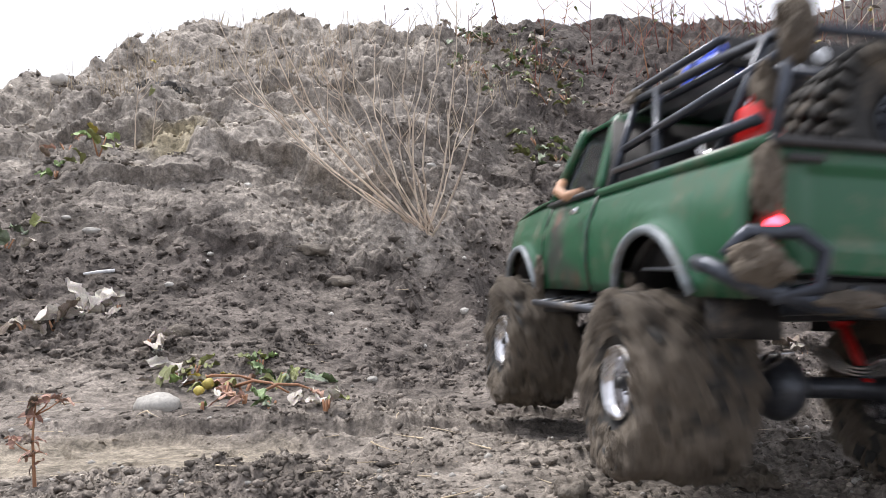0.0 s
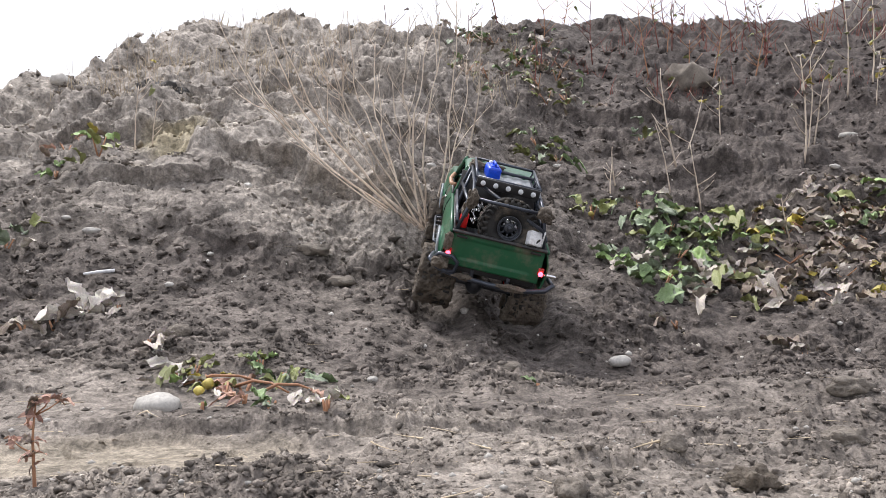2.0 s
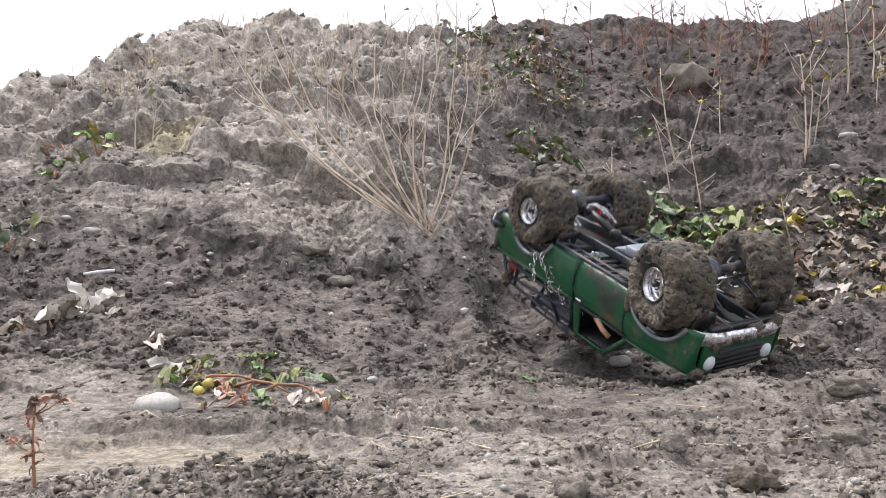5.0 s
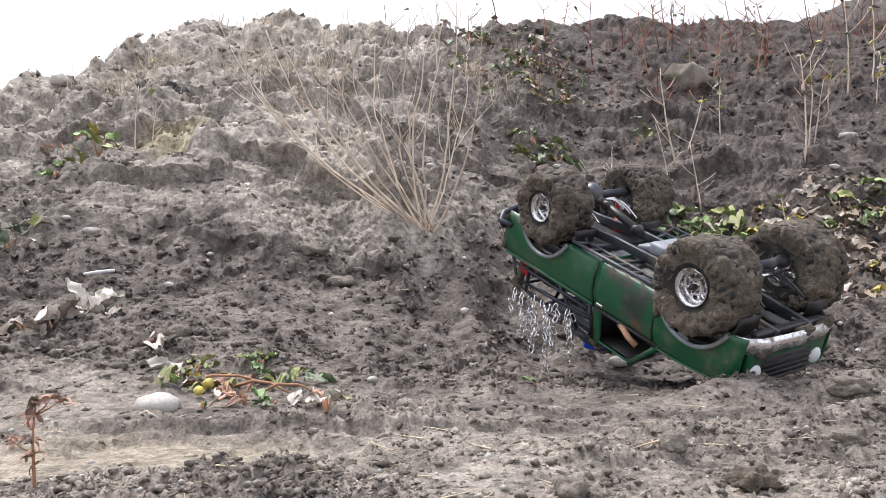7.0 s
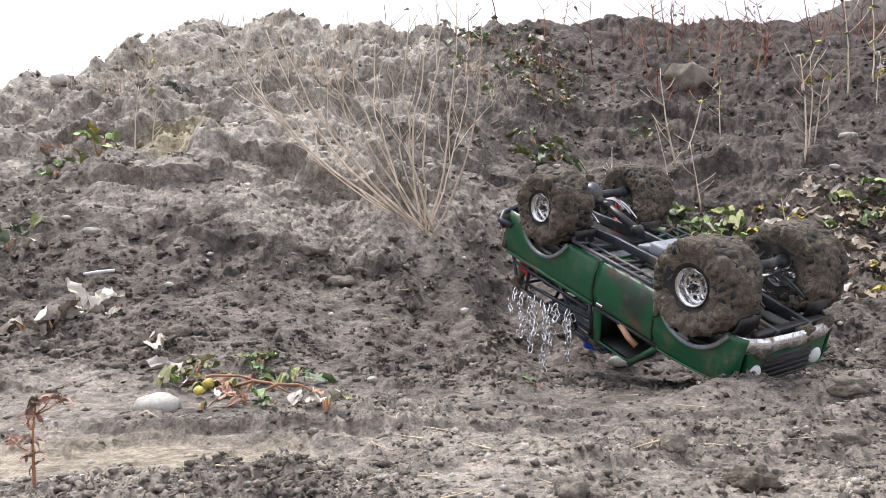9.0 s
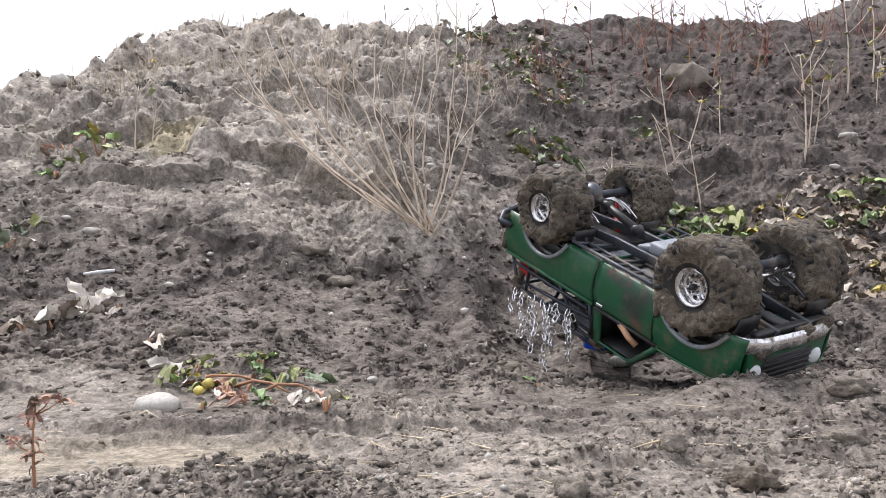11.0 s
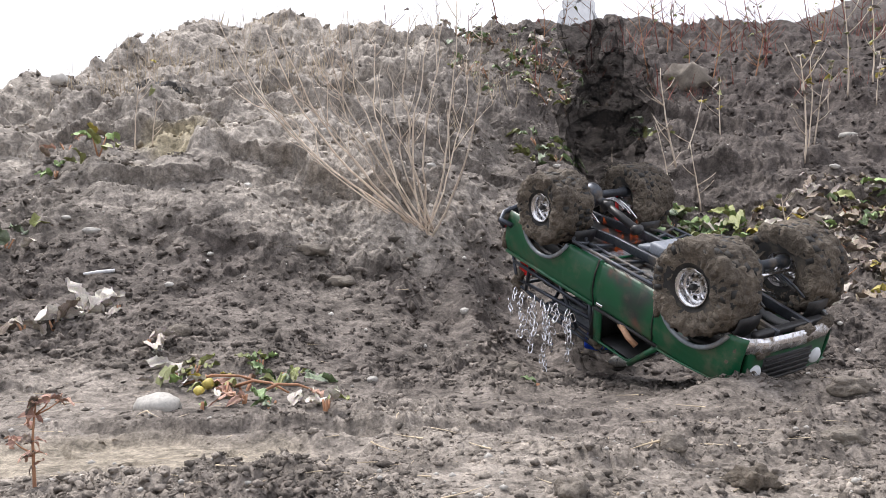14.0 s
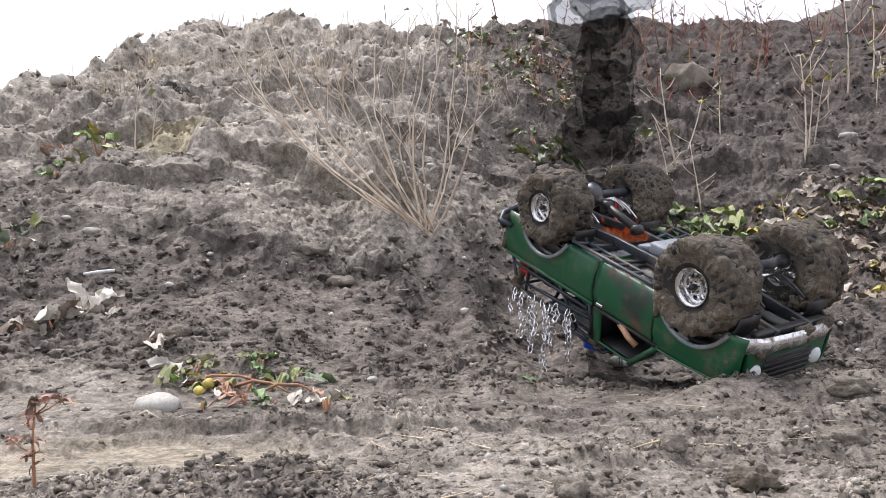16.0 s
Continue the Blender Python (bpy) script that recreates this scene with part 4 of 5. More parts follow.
def leaf_mesh(seed, lobes, curl, material):
    """A unit leaf, stalk at the origin, blade along +x: folded at the midrib, lobed and curled."""
    rng = random.Random(seed)
    bm = bmesh.new()
    n, cross = 12, 6
    phase = rng.uniform(0, 6)

    def at(u, v):
        t = 2 * v - 1
        width = 0.33 * math.sin(math.pi * min(1, 0.04 + u * 0.94)) ** 0.5 * (1 - 0.2 * u)
        width *= 1 + 0.34 * lobes * math.sin(u * 17 + phase + (0.6 if t > 0 else 0)) + 0.10 * math.sin(u * 39 + phase)
        side = t * max(width, 0.012)
        z = -curl * (u - 0.15) ** 2 * 0.9 + 0.35 * abs(side) + 0.07 * math.sin(9 * u + 4 * t + phase) * abs(t) + 0.05 * math.sin(14 * u + phase) * t
        crumple = 0.15 * noise.noise(Vector((u * 5, t * 2.5, seed))) + 0.07 * noise.noise(Vector((u * 13, t * 6, seed)))
        return (u - 0.1 * curl * u * u, side + 0.09 * math.sin(3 * u + phase), z + crumple)
    sheet(bm, at, n, cross)
    tube(bm, [at(i / 8, 0.5) for i in range(9)], 0.016, 5, 0.004)
    me = bpy.data.meshes.new("leaf")
    bm.to_mesh(me)
    bm.free()
    for p in me.polygons:
        p.use_smooth = True
    me.materials.append(material)
    return me


LEAVES = {k: [leaf_mesh(11 * i + 3, (0.12, 0.3, 0.65, 0.2)[i], (0.2, 0.7, 0.5, 1.3)[i], m) for i in range(4)] for k, m in LEAF.items()}


def add_leaf(parent, kind, place, size, turn, lift, roll, rng, wide=1.0):
    ob = new("leaf", LEAVES[kind][rng.randrange(4)])
    ob.parent = parent
    ob.matrix_basis = Matrix.LocRotScale(place, Euler((roll, -lift, turn)), (size, size * wide, size))
    return ob


def base(x, y, sink=0.004):
    return Vector((x, y, surface(x, y) - sink))


def leafy_plant(name, x, y, kinds, count, size, spread, label, category, seed, lift=(0.1, 0.9), height=0.03, group=""):
    """A rosette of leaves round one root."""
    rng = random.Random(seed)
    plant = tagged(new(name), label, category, group)
    plant.location = base(x, y, 0.0)
    bm = bmesh.new()
    for k in range(3):
        a = rng.uniform(0, 6.28)
        tube(bm, [(0, 0, -0.01), (0.3 * spread * math.cos(a), 0.3 * spread * math.sin(a), height * 0.6)], 0.0022, 5, 0.0012)
    part("stalk", bm, STALK, plant)
    for k in range(count):
        a, d = rng.uniform(0, 6.28), spread * math.sqrt(rng.random())
        dx, dy = d * math.cos(a), d * math.sin(a)
        dz = surface(x + dx, y + dy) - plant.location.z + rng.uniform(0.3, 1) * height * (1 - d / spread * 0.5)
        add_leaf(plant, rng.choice(kinds), (dx, dy, dz), size * rng.uniform(0.6, 1.25), a + rng.uniform(-1.2, 1.2), rng.uniform(*lift), rng.uniform(-0.7, 0.7), rng, rng.uniform(0.45, 0.95))
    return plant


def dry_stem(x, y, height, lean, material, seed, branches=4, thickness=0.0026, buds=0, bud=0.023, bud_kinds=("pale", "pale", "olive", "yellow"), label="tall dry straw-coloured weed stem on the slope", spread=0.25):
    rng = random.Random(seed)
    plant = tagged(new("dry_weed"), label, "weed", "dry weeds on the slope")
    plant.location = base(x, y, 0.01)
    pts, p = [], Vector((0, 0, 0))
    bend = rng.uniform(-0.15, 0.15)
    for i in range(9):
        f = i / 8
        pts.append(Vector((lean * height * f + bend * height * f * (1 - f) + rng.uniform(-1, 1) * 0.006 * height, -0.05 * height * f, height * f)))
    bm = bmesh.new()
    tube(bm, pts, thickness, 6, thickness * 0.4)
    part("stem", bm, material, plant)
    tips = [pts[-1]]
    for k in range(branches):
        i = rng.randrange(2, 8)
        s = rng.choice((-1, 1))
        d = Vector((s * rng.uniform(0.5, 1) * spread, rng.uniform(-0.1, 0.1), rng.uniform(0.6, 1.1) * spread)) * height
        bm = bmesh.new()
        tube(bm, [pts[i], pts[i] + d * 0.5 + Vector((s * 0.02 * height, 0, 0)), pts[i] + d], thickness * 0.5, 5, thickness * 0.25)
        part("twig", bm, material, plant)
        tips.append(pts[i] + d)
    for k in range(buds):
        q = rng.choice(pts[3:]) if rng.random() < 0.6 else rng.choice(tips)
        add_leaf(plant, rng.choice(bud_kinds), q, bud * rng.uniform(0.7, 1.3), rng.uniform(0, 6.28), rng.uniform(-0.6, 0.8), rng.uniform(-1, 1), rng)
    return plant


def make_bush():
    """The bare shrub that leans out of the foot of the bank: tip offset and bow of each stem."""
    rng = random.Random(42)
    bush = tagged(new("bare_bush"), "bare straw-coloured shrub with thin crooked twigs, on the bank", "bush")
    bush.location = base(-0.030, 1.66, 0.008)
    stems = [(0.110, 0.425, 0.035), (0.020, 0.50, -0.035), (-0.045, 0.47, -0.030), (-0.22, 0.42, -0.030), (-0.30, 0.41, -0.045), (-0.40, 0.36, -0.040),
             (-0.12, 0.42, -0.035), (0.055, 0.50, 0.020), (-0.34, 0.43, -0.050), (-0.26, 0.36, -0.035), (-0.08, 0.34, -0.02), (0.085, 0.38, 0.02),
             (-0.17, 0.45, -0.04), (-0.36, 0.30, -0.03), (0.035, 0.42, -0.02), (-0.20, 0.33, -0.02), (-0.42, 0.42, -0.06)]

    def crooked(start, end, bow, n, kink):
        pts = []
        off = Vector((0, 0, 0))
        for i in range(n):
            t = i / (n - 1)
            if i % 2:
                off = Vector((rng.uniform(-1, 1), rng.uniform(-1, 1), rng.uniform(-0.5, 0.5))) * kink * min(1, 3 * t)
            pts.append(start.lerp(end, t) + Vector((bow * 4 * t * (1 - t), 0, -abs(bow) * 1.2 * t * (1 - t))) + off)
        return pts

    for k, (dx, dz, bow) in enumerate(stems):
        root = Vector((rng.uniform(-0.016, 0.016), rng.uniform(-0.012, 0.012), rng.uniform(-0.01, 0.01)))
        tip = Vector((dx, rng.uniform(-0.16, 0.0), dz))
        pts = crooked(root, tip, bow, 15, 0.0055)
        bm = bmesh.new()
        thin = rng.uniform(0.0026, 0.0036) if k < 9 else rng.uniform(0.0015, 0.0024)
        tube(bm, pts, thin, 6, 0.0009)
        stem = part("stem", bm, STRAW, bush)
        for q in range(rng.randrange(2, 6)):
            i = rng.randrange(5, 14)
            along = (pts[i] - pts[i - 2]).normalized()
            side = Vector((rng.choice((-1, 1)) * rng.uniform(0.25, 0.75), rng.uniform(-0.4, 0.4), rng.uniform(0.1, 0.5)))
            end = pts[i] + (along + side).normalized() * rng.uniform(0.05, 0.17) * (1.1 - 0.4 * i / 14)
            twig = crooked(pts[i], end, rng.uniform(-0.012, 0.012), 7, 0.003)
            bm = bmesh.new()
            tube(bm, twig, 0.0011, 5, 0.0005)
            for g in range(rng.randrange(3, 7)):
                at = twig[rng.randrange(2, 7)]
                e = (along * 0.8 + Vector((rng.uniform(-1, 1), rng.uniform(-0.6, 0.6), rng.uniform(0, 0.9)))).normalized() * rng.uniform(0.012, 0.05)
                tube(bm, [at, at + e * 0.5 + Vector((0, 0, 0.002)), at + e], 0.0006, 4, 0.0003)
            part("twig", bm, STRAW, stem)
    return bush


def scatter(name, count, shapes, region, size, seed, material, label, category, flat=(1, 1, 1), sink=0.3, keep=None, upright=False, smooth=True, skew=2.2, grow=0.0):
    """Many alike loose pieces as one mesh, laid on the ground; far ones are coarser where grow is set."""
    rng = np.random.default_rng(seed)
    q = rng.uniform(region[0], region[1], count)
    y = 1 / rng.uniform(1 / region[3], 1 / region[2], count) if region[2] < 1.1 else rng.uniform(region[2], region[3], count)
    x = q * y
    if keep is not None:
        ok = keep(x, y)
        x, y = x[ok], y[ok]
    z = ground_form(x, y) + 1.1 * ground_detail(x, y, np.hypot(x, y))
    s = size[0] * (size[1] / size[0]) ** (rng.random(len(x)) ** skew)
    if grow:
        s = s * np.maximum(y / grow, 1.0)
    pick = rng.integers(len(shapes), size=len(x))
    verts, faces, offset = [], [], 0
    for k, (v, f) in enumerate(shapes):
        at = np.nonzero(pick == k)[0]
        n = len(at)
        p = np.broadcast_to(v * np.array(flat), (n, *v.shape)).copy()
        if upright:
            p[:, :, 0] += p[:, :, 2] * rng.normal(0, 0.35, (n, 1))
            p[:, :, 1] += p[:, :, 2] * rng.normal(0, 0.2, (n, 1))
        a = rng.uniform(0, 6.28, (n, 1))
        c, sn = np.cos(a), np.sin(a)
        p = np.stack([p[:, :, 0] * c - p[:, :, 1] * sn, p[:, :, 0] * sn + p[:, :, 1] * c, p[:, :, 2]], -1) * s[at][:, None, None]
        lift = s[at] * (0.5 - sink) * flat[2] * (not upright)
        p += np.stack([x[at], y[at], z[at] + lift], -1)[:, None, :]
        verts.append(p.reshape(-1, 3))
        faces.append((f[None] + offset + len(v) * np.arange(n)[:, None, None]).reshape(-1, f.shape[1]))
        offset += n * len(v)
    co, tri = np.concatenate(verts), np.concatenate(faces)
    me = bpy.data.meshes.new(name)
    me.vertices.add(len(co))
    me.vertices.foreach_set("co", co.ravel())
    me.loops.add(tri.size)
    me.loops.foreach_set("vertex_index", tri.ravel().astype(np.int32))
    me.polygons.add(len(tri))
    me.polygons.foreach_set("loop_start", np.arange(0, tri.size, tri.shape[1], dtype=np.int32))
    me.polygons.foreach_set("use_smooth", np.full(len(tri), smooth, dtype=bool))
    me.update(calc_edges=True)
    me.materials.append(material)
    return tagged(new(name, me), label, category, kind="stuff")


def lump_shapes(n, rough, fine, seed):
    out = []
    for i in range(n):
        bm = bmesh.new()
        lump(bm, (0, 0, 0), 1.0, (1, random.Random(seed + i).uniform(0.65, 1.0), 0.75), rough, fine, seed + 2.7 * i)
        bm.verts.index_update()
        out.append((np.array([v.co[:] for v in bm.verts]), np.array([[v.index for v in f.verts] for f in bm.faces])))
        bm.free()
    return out


def blade_shapes(n, seed, width=0.02, bow=0.25):
    out = []
    rng = random.Random(seed)
    for i in range(n):
        v, f = [], []
        b = rng.uniform(-bow, bow)
        for k in range(5):
            t = k / 4
            w = width * (1 - 0.85 * t)
            v += [(b * t * t - w, 0.3 * w, t), (b * t * t + w, -0.3 * w, t), (b * t * t, w, t)]
        for k in range(4):
            a = 3 * k
            f += [[a, a + 1, a + 4, a + 3], [a + 1, a + 2, a + 5, a + 4], [a + 2, a, a + 3, a + 5]]
        out.append((np.array(v), np.array(f)))
    return out


def stone(x, y, r, squash, seed, label, turn=0.0, material=STONE, name="pebble", rough=0.25, sink=0.35, group="pale stones in the soil"):
    bm = bmesh.new()
    lump(bm, (0, 0, 0), r, squash, rough, 3, seed, turn)
    ob = part(name, bm, material)
    ob.location = (x, y, surface(x, y) + r * squash[2] * (1 - 2 * sink))
    return tagged(ob, label, "rock" if name != "clod" else "soil clod", group)


PEBBLE_LABEL = "smooth pale grey pebble lying in the soil"
for i, (x, y, r, sq, turn) in enumerate((
        (-0.67, 1.46, 0.014, (1.2, 0.7, 0.55), 0.5), (-0.29, 1.92, 0.014, (1, 0.8, 0.7), 0.1), (-0.71, 2.22, 0.014, (1, 0.8, 0.7), 0.8), (-0.92, 2.29, 0.02, (1.2, 0.8, 0.6), 0.9),
        (-1.16, 2.29, 0.024, (1.2, 0.8, 0.8), 0.3), (-0.47, 1.32, 0.008, (1, 0.8, 0.6), 0.0), (1.39, 2.61, 0.022, (1.4, 0.7, 0.6), -0.5), (1.20, 2.33, 0.014, (1.3, 0.7, 0.6), 0.4),
        (0.04, 1.40, 0.009, (1, 0.8, 0.7), 0.0), (-0.09, 0.99, 0.007, (1, 0.9, 0.7), 0.2), (-0.26, 1.74, 0.007, (1, 0.8, 0.7), 0.0), (0.35, 2.31, 0.014, (1.4, 0.6, 0.5), 0.7),
        (-0.12, 1.75, 0.008, (1, 0.8, 0.7), 0.0), (-0.42, 1.64, 0.009, (1, 0.8, 0.7), 0.0), (-0.73, 1.48, 0.008, (1.2, 0.8, 0.6), 0.0), (-0.44, 1.45, 0.006, (1, 1, 0.7), 0.0), (-0.03, 1.95, 0.012, (1.2, 0.8, 0.7), 0.6))):
    stone(x, y, r, sq, 3.0 + i, PEBBLE_LABEL, turn)
stone(-0.292, 0.795, 0.0255, (1.0, 0.75, 0.55), 31, "large smooth flat grey-white cobble half sunk in mud", -0.35, rough=0.14, sink=0.36)
stone(0.298, 1.30, 0.020, (1.25, 0.55, 0.5), 33, "long white stone lying on the mud", 0.55, STONE, rough=0.12, sink=0.05)
stone(-0.25, 1.49, 0.026, (1.2, 0.8, 0.5), 35, "flat pale lump of dried clay", 0.2, CLOD, "clod", 0.5)
stone(-0.19, 1.44, 0.024, (1.1, 0.8, 0.5), 36, "flat pale lump of dried clay", 0.9, CLOD, "clod", 0.5)
stone(-0.38, 1.11, 0.016, (1.1, 0.8, 0.8), 37, "rounded brown stone caked with soil", 0.2, CLOD, "clod", 0.35)
stone(0.165, 0.56, 0.010, (1.0, 0.9, 0.9), 38, "small square brown clod on the flat", 0.2, CLOD, "clod", 0.3, 0.1)
stone(0.195, 0.49, 0.0105, (1.4, 1.0, 0.8), 39, "dark wet crumbly clod on the flat", 0.2, MUD_CAKE, "clod", 0.7, 0.15)
stone(0.075, 0.46, 0.010, (1.0, 1.0, 0.9), 40, "brown crumbly clod on the flat", 0.2, CLOD, "clod", 0.6, 0.15)
stone(0.10, 1.14, 0.013, (1.2, 1.0, 0.8), 41, "grey-brown stone on the slope's foot", 0.2, CLOD, "clod", 0.3, 0.1)
# dark mound in the bank, built as one rough lump
stone(-0.84, 2.26, 0.045, (1.3, 0.9, 0.9), 43, "dark rough mound set in the bank", 0.3, DARK_MOUND, "rock", 0.9, 0.4, "")
stone(1.07, 3.31, 0.085, (1.2, 0.9, 0.9), 44, "large brown boulder of soil high on the slope", 0.3, CLOD, "clod", 0.5, 0.42)
stone(0.31, 0.60, 0.012, (1.4, 1.0, 0.7), 45, "brown crumbly clod on the flat", 0.2, CLOD, "clod", 0.6, 0.15)
stone(0.42, 0.80, 0.014, (1.6, 1.0, 0.7), 46, "brown crumbly clod on the flat", 0.2, CLOD, "clod", 0.6, 0.2)

make_bush()

# tall dry weeds on the right slope
for i, (x, y, h, lean, br, buds) in enumerate((
        (0.74, 2.41, 0.32, -0.16, 5, 3), (0.75, 2.22, 0.20, -0.16, 3, 0), (0.97, 2.65, 0.22, 0.0, 2, 12), (1.14, 2.40, 0.34, -0.04, 5, 8), (1.17, 2.44, 0.30, 0.03, 4, 5),
        (1.59, 2.98, 0.42, -0.03, 4, 14), (1.75, 3.08, 0.36, 0.0, 4, 14), (0.48, 2.19, 0.10, 0.05, 2, 0), (0.50, 2.21, 0.12, -0.08, 2, 0), (0.92, 2.03, 0.11, -0.2, 3, 3), (0.78, 2.46, 0.20, 0.3, 2, 2),
        (0.70, 2.35, 0.22, -0.2, 2, 0), (1.19, 2.44, 0.22, 0.15, 3, 4), (1.50, 2.95, 0.20, 0.1, 3, 14), (1.66, 2.9, 0.20, 0.1, 3, 12))):
    dry_stem(x, y, h, lean, STRAW, 100 + i, br, 0.0034 if h > 0.3 else 0.0024, buds)
# the skyline's thin dark stalks and the red-brown weeds at the crest
rng = random.Random(77)
for i in range(34):
    q = rng.uniform(0.27, 0.56) if i < 24 else rng.uniform(-0.14, 0.30)
    y = rng.uniform(3.3, 4.3)
    dry_stem(q * y, y, rng.uniform(0.12, 0.34), rng.uniform(-0.2, 0.2), LEAF["red"] if i % 3 else STALK, 300 + i, 5, 0.0032, 6 if i % 4 == 0 else 2, 0.023, ("pale", "red", "olive"), "thin red-brown weed stalk near the crest", 0.35)
dry_stem(-0.247, 0.475, 0.062, -0.02, STALK, 55, 3, 0.0013, 34, 0.008, ("pink", "pink", "brown"), "short rust-brown dock stalk on the flat", 0.22)
for i, (x, y, h) in enumerate(((-0.98, 2.30, 0.16), (-0.86, 2.22, 0.14), (-0.80, 2.1, 0.12), (-0.72, 1.78, 0.16), (-0.69, 1.8, 0.12))):
    dry_stem(x, y, h, 0.05 * (i - 2), STRAW, 500 + i, 3, 0.0018, 1)

# broad-leaved plants
pile = "burdock plants at the slope's foot"
for i, (x, y, n, kinds) in enumerate((
        (0.54, 2.12, 9, ("grey_green", "green", "pale")), (0.60, 2.03, 12, ("green", "fresh", "pale", "grey_green", "olive")), (0.47, 1.80, 11, ("grey_green", "grey_green", "pale", "fresh")), (0.58, 1.90, 12, ("fresh", "grey_green", "grey_green", "pale")),
        (0.72, 2.02, 12, ("fresh", "grey_green", "olive", "pale")), (0.83, 2.04, 10, ("olive", "brown", "pale", "fresh")), (0.92, 2.05, 8, ("brown", "pale", "yellow")), (0.70, 1.82, 13, ("grey_green", "olive", "brown", "pale")),
        (0.50, 1.74, 9, ("grey_green", "pale", "green")), (0.62, 1.76, 10, ("brown", "pale", "brown", "olive")), (1.10, 2.06, 12, ("green", "fresh", "brown")), (1.18, 2.08, 12, ("green", "olive", "brown")), (0.65, 1.96, 9, ("fresh", "green", "grey_green")))):
    leafy_plant("burdock", x, y, kinds, n + 10, 0.064, 0.090, "low burdock with limp green and withered leaves", "plant", 700 + i, (-0.3, 0.55), 0.035, pile)
for i, (x, y, n, kinds) in enumerate((
        (0.81, 1.80, 12, ("brown", "pale", "brown")), (0.93, 1.78, 12, ("brown", "pale", "yellow", "brown")), (1.02, 1.92, 14, ("brown", "brown", "pale")), (1.10, 1.95, 14, ("brown", "pale", "brown")), (0.98, 2.06, 12, ("brown", "pale")),
        (0.87, 1.92, 12, ("brown", "pale", "brown")), (0.74, 1.74, 10, ("brown", "pale")), (1.16, 2.2, 8, ("brown", "pale")), (0.88, 1.70, 6, ("brown", "yellow", "pale")))):
    leafy_plant("withered_burdock", x, y, kinds, n + 14, 0.066, 0.12, "heap of curled brown dead burdock leaves", "plant", 800 + i, (-0.35, 0.4), 0.022, pile)
leafy_plant("leafy_weed", 0.30, 2.43, ("green", "grey_green", "olive"), 14, 0.05, 0.07, "low green broad-leaved weed on the slope", "plant", 901, (-0.2, 0.6))
leafy_plant("leafy_weed", 0.36, 2.38, ("green", "olive"), 9, 0.05, 0.05, "low green broad-leaved weed on the slope", "plant", 902, (-0.2, 0.6))
leafy_plant("leafy_weed", 0.67, 2.58, ("grey_green", "olive"), 6, 0.05, 0.04, "small pale green weed on the slope", "plant", 903, (0.2, 1.2), 0.08)
leafy_plant("leafy_weed", 0.41, 2.10, ("yellow", "olive", "green"), 7, 0.05, 0.05, "small weed with yellow and green leaves", "plant", 904, (0.1, 0.9), 0.05)
for i in range(22):
    q, y = rng.uniform(0.02, 0.17), rng.uniform(2.75, 3.45)
    leafy_plant("withered_weed", q * y, y, ("olive", "green", "pale", "brown", "brown", "pale", "grey_green", "pale"), 8, 0.042, 0.11, "straggling half-withered weed high on the slope", "plant", 920 + i, (-0.4, 0.9), 0.06, "weeds high on the slope")
for i in range(9):
    q, y = rng.uniform(-0.13, 0.06), rng.uniform(3.35, 3.6)
    leafy_plant("crest_weed", q * y, y, ("olive", "green", "grey_green", "pale"), 9, 0.045, 0.09, "green and yellow weed on the crest", "plant", 950 + i, (0.0, 1.0), 0.05, "weeds on the crest")
leafy_plant("dock_leaf", -0.86, 1.69, ("fresh",), 3, 0.05, 0.02, "single bright green leaf on the bank", "leaf", 960, (0.0, 0.3), 0.02)
leafy_plant("sow_thistle", -0.77, 1.70, ("yellow", "olive", "fresh"), 8, 0.045, 0.05, "leggy weed with yellow-green leaves on the bank", "plant", 961, (0.3, 1.1), 0.07)
leafy_plant("withered_leaves", -0.88, 1.78, ("brown", "pale", "pink"), 8, 0.05, 0.06, "withered brown leaves on the bank", "plant", 962, (-0.3, 0.6))
leafy_plant("lettuce_leaf", -0.80, 1.40, ("grey_green", "pale", "olive"), 9, 0.055, 0.05, "limp pale green leaves on the bank", "plant", 963, (-0.3, 0.8))
litter = "curled brown and grey dead leaves"
for i, (x, y, kinds, n, size, spread, lift) in enumerate((
        (-0.605, 1.115, ("bone", "brown", "pale"), 5, 0.055, 0.035, (-0.2, 0.4)), (-0.565, 1.12, ("pale", "bone", "brown"), 6, 0.042, 0.03, (-0.3, 0.9)),
        (-0.548, 1.20, ("bone", "bone", "brown"), 4, 0.050, 0.015, (0.2, 1.2)), (-0.503, 1.19, ("grey_green", "pale"), 3, 0.040, 0.012, (0.1, 0.7)), (-0.409, 1.07, ("bone", "pale"), 3, 0.046, 0.012, (-0.1, 0.3)))):
    leafy_plant("withered_leaves", x, y, kinds, n, size, spread, litter, "leaf litter", 964 + i, lift, 0.014)
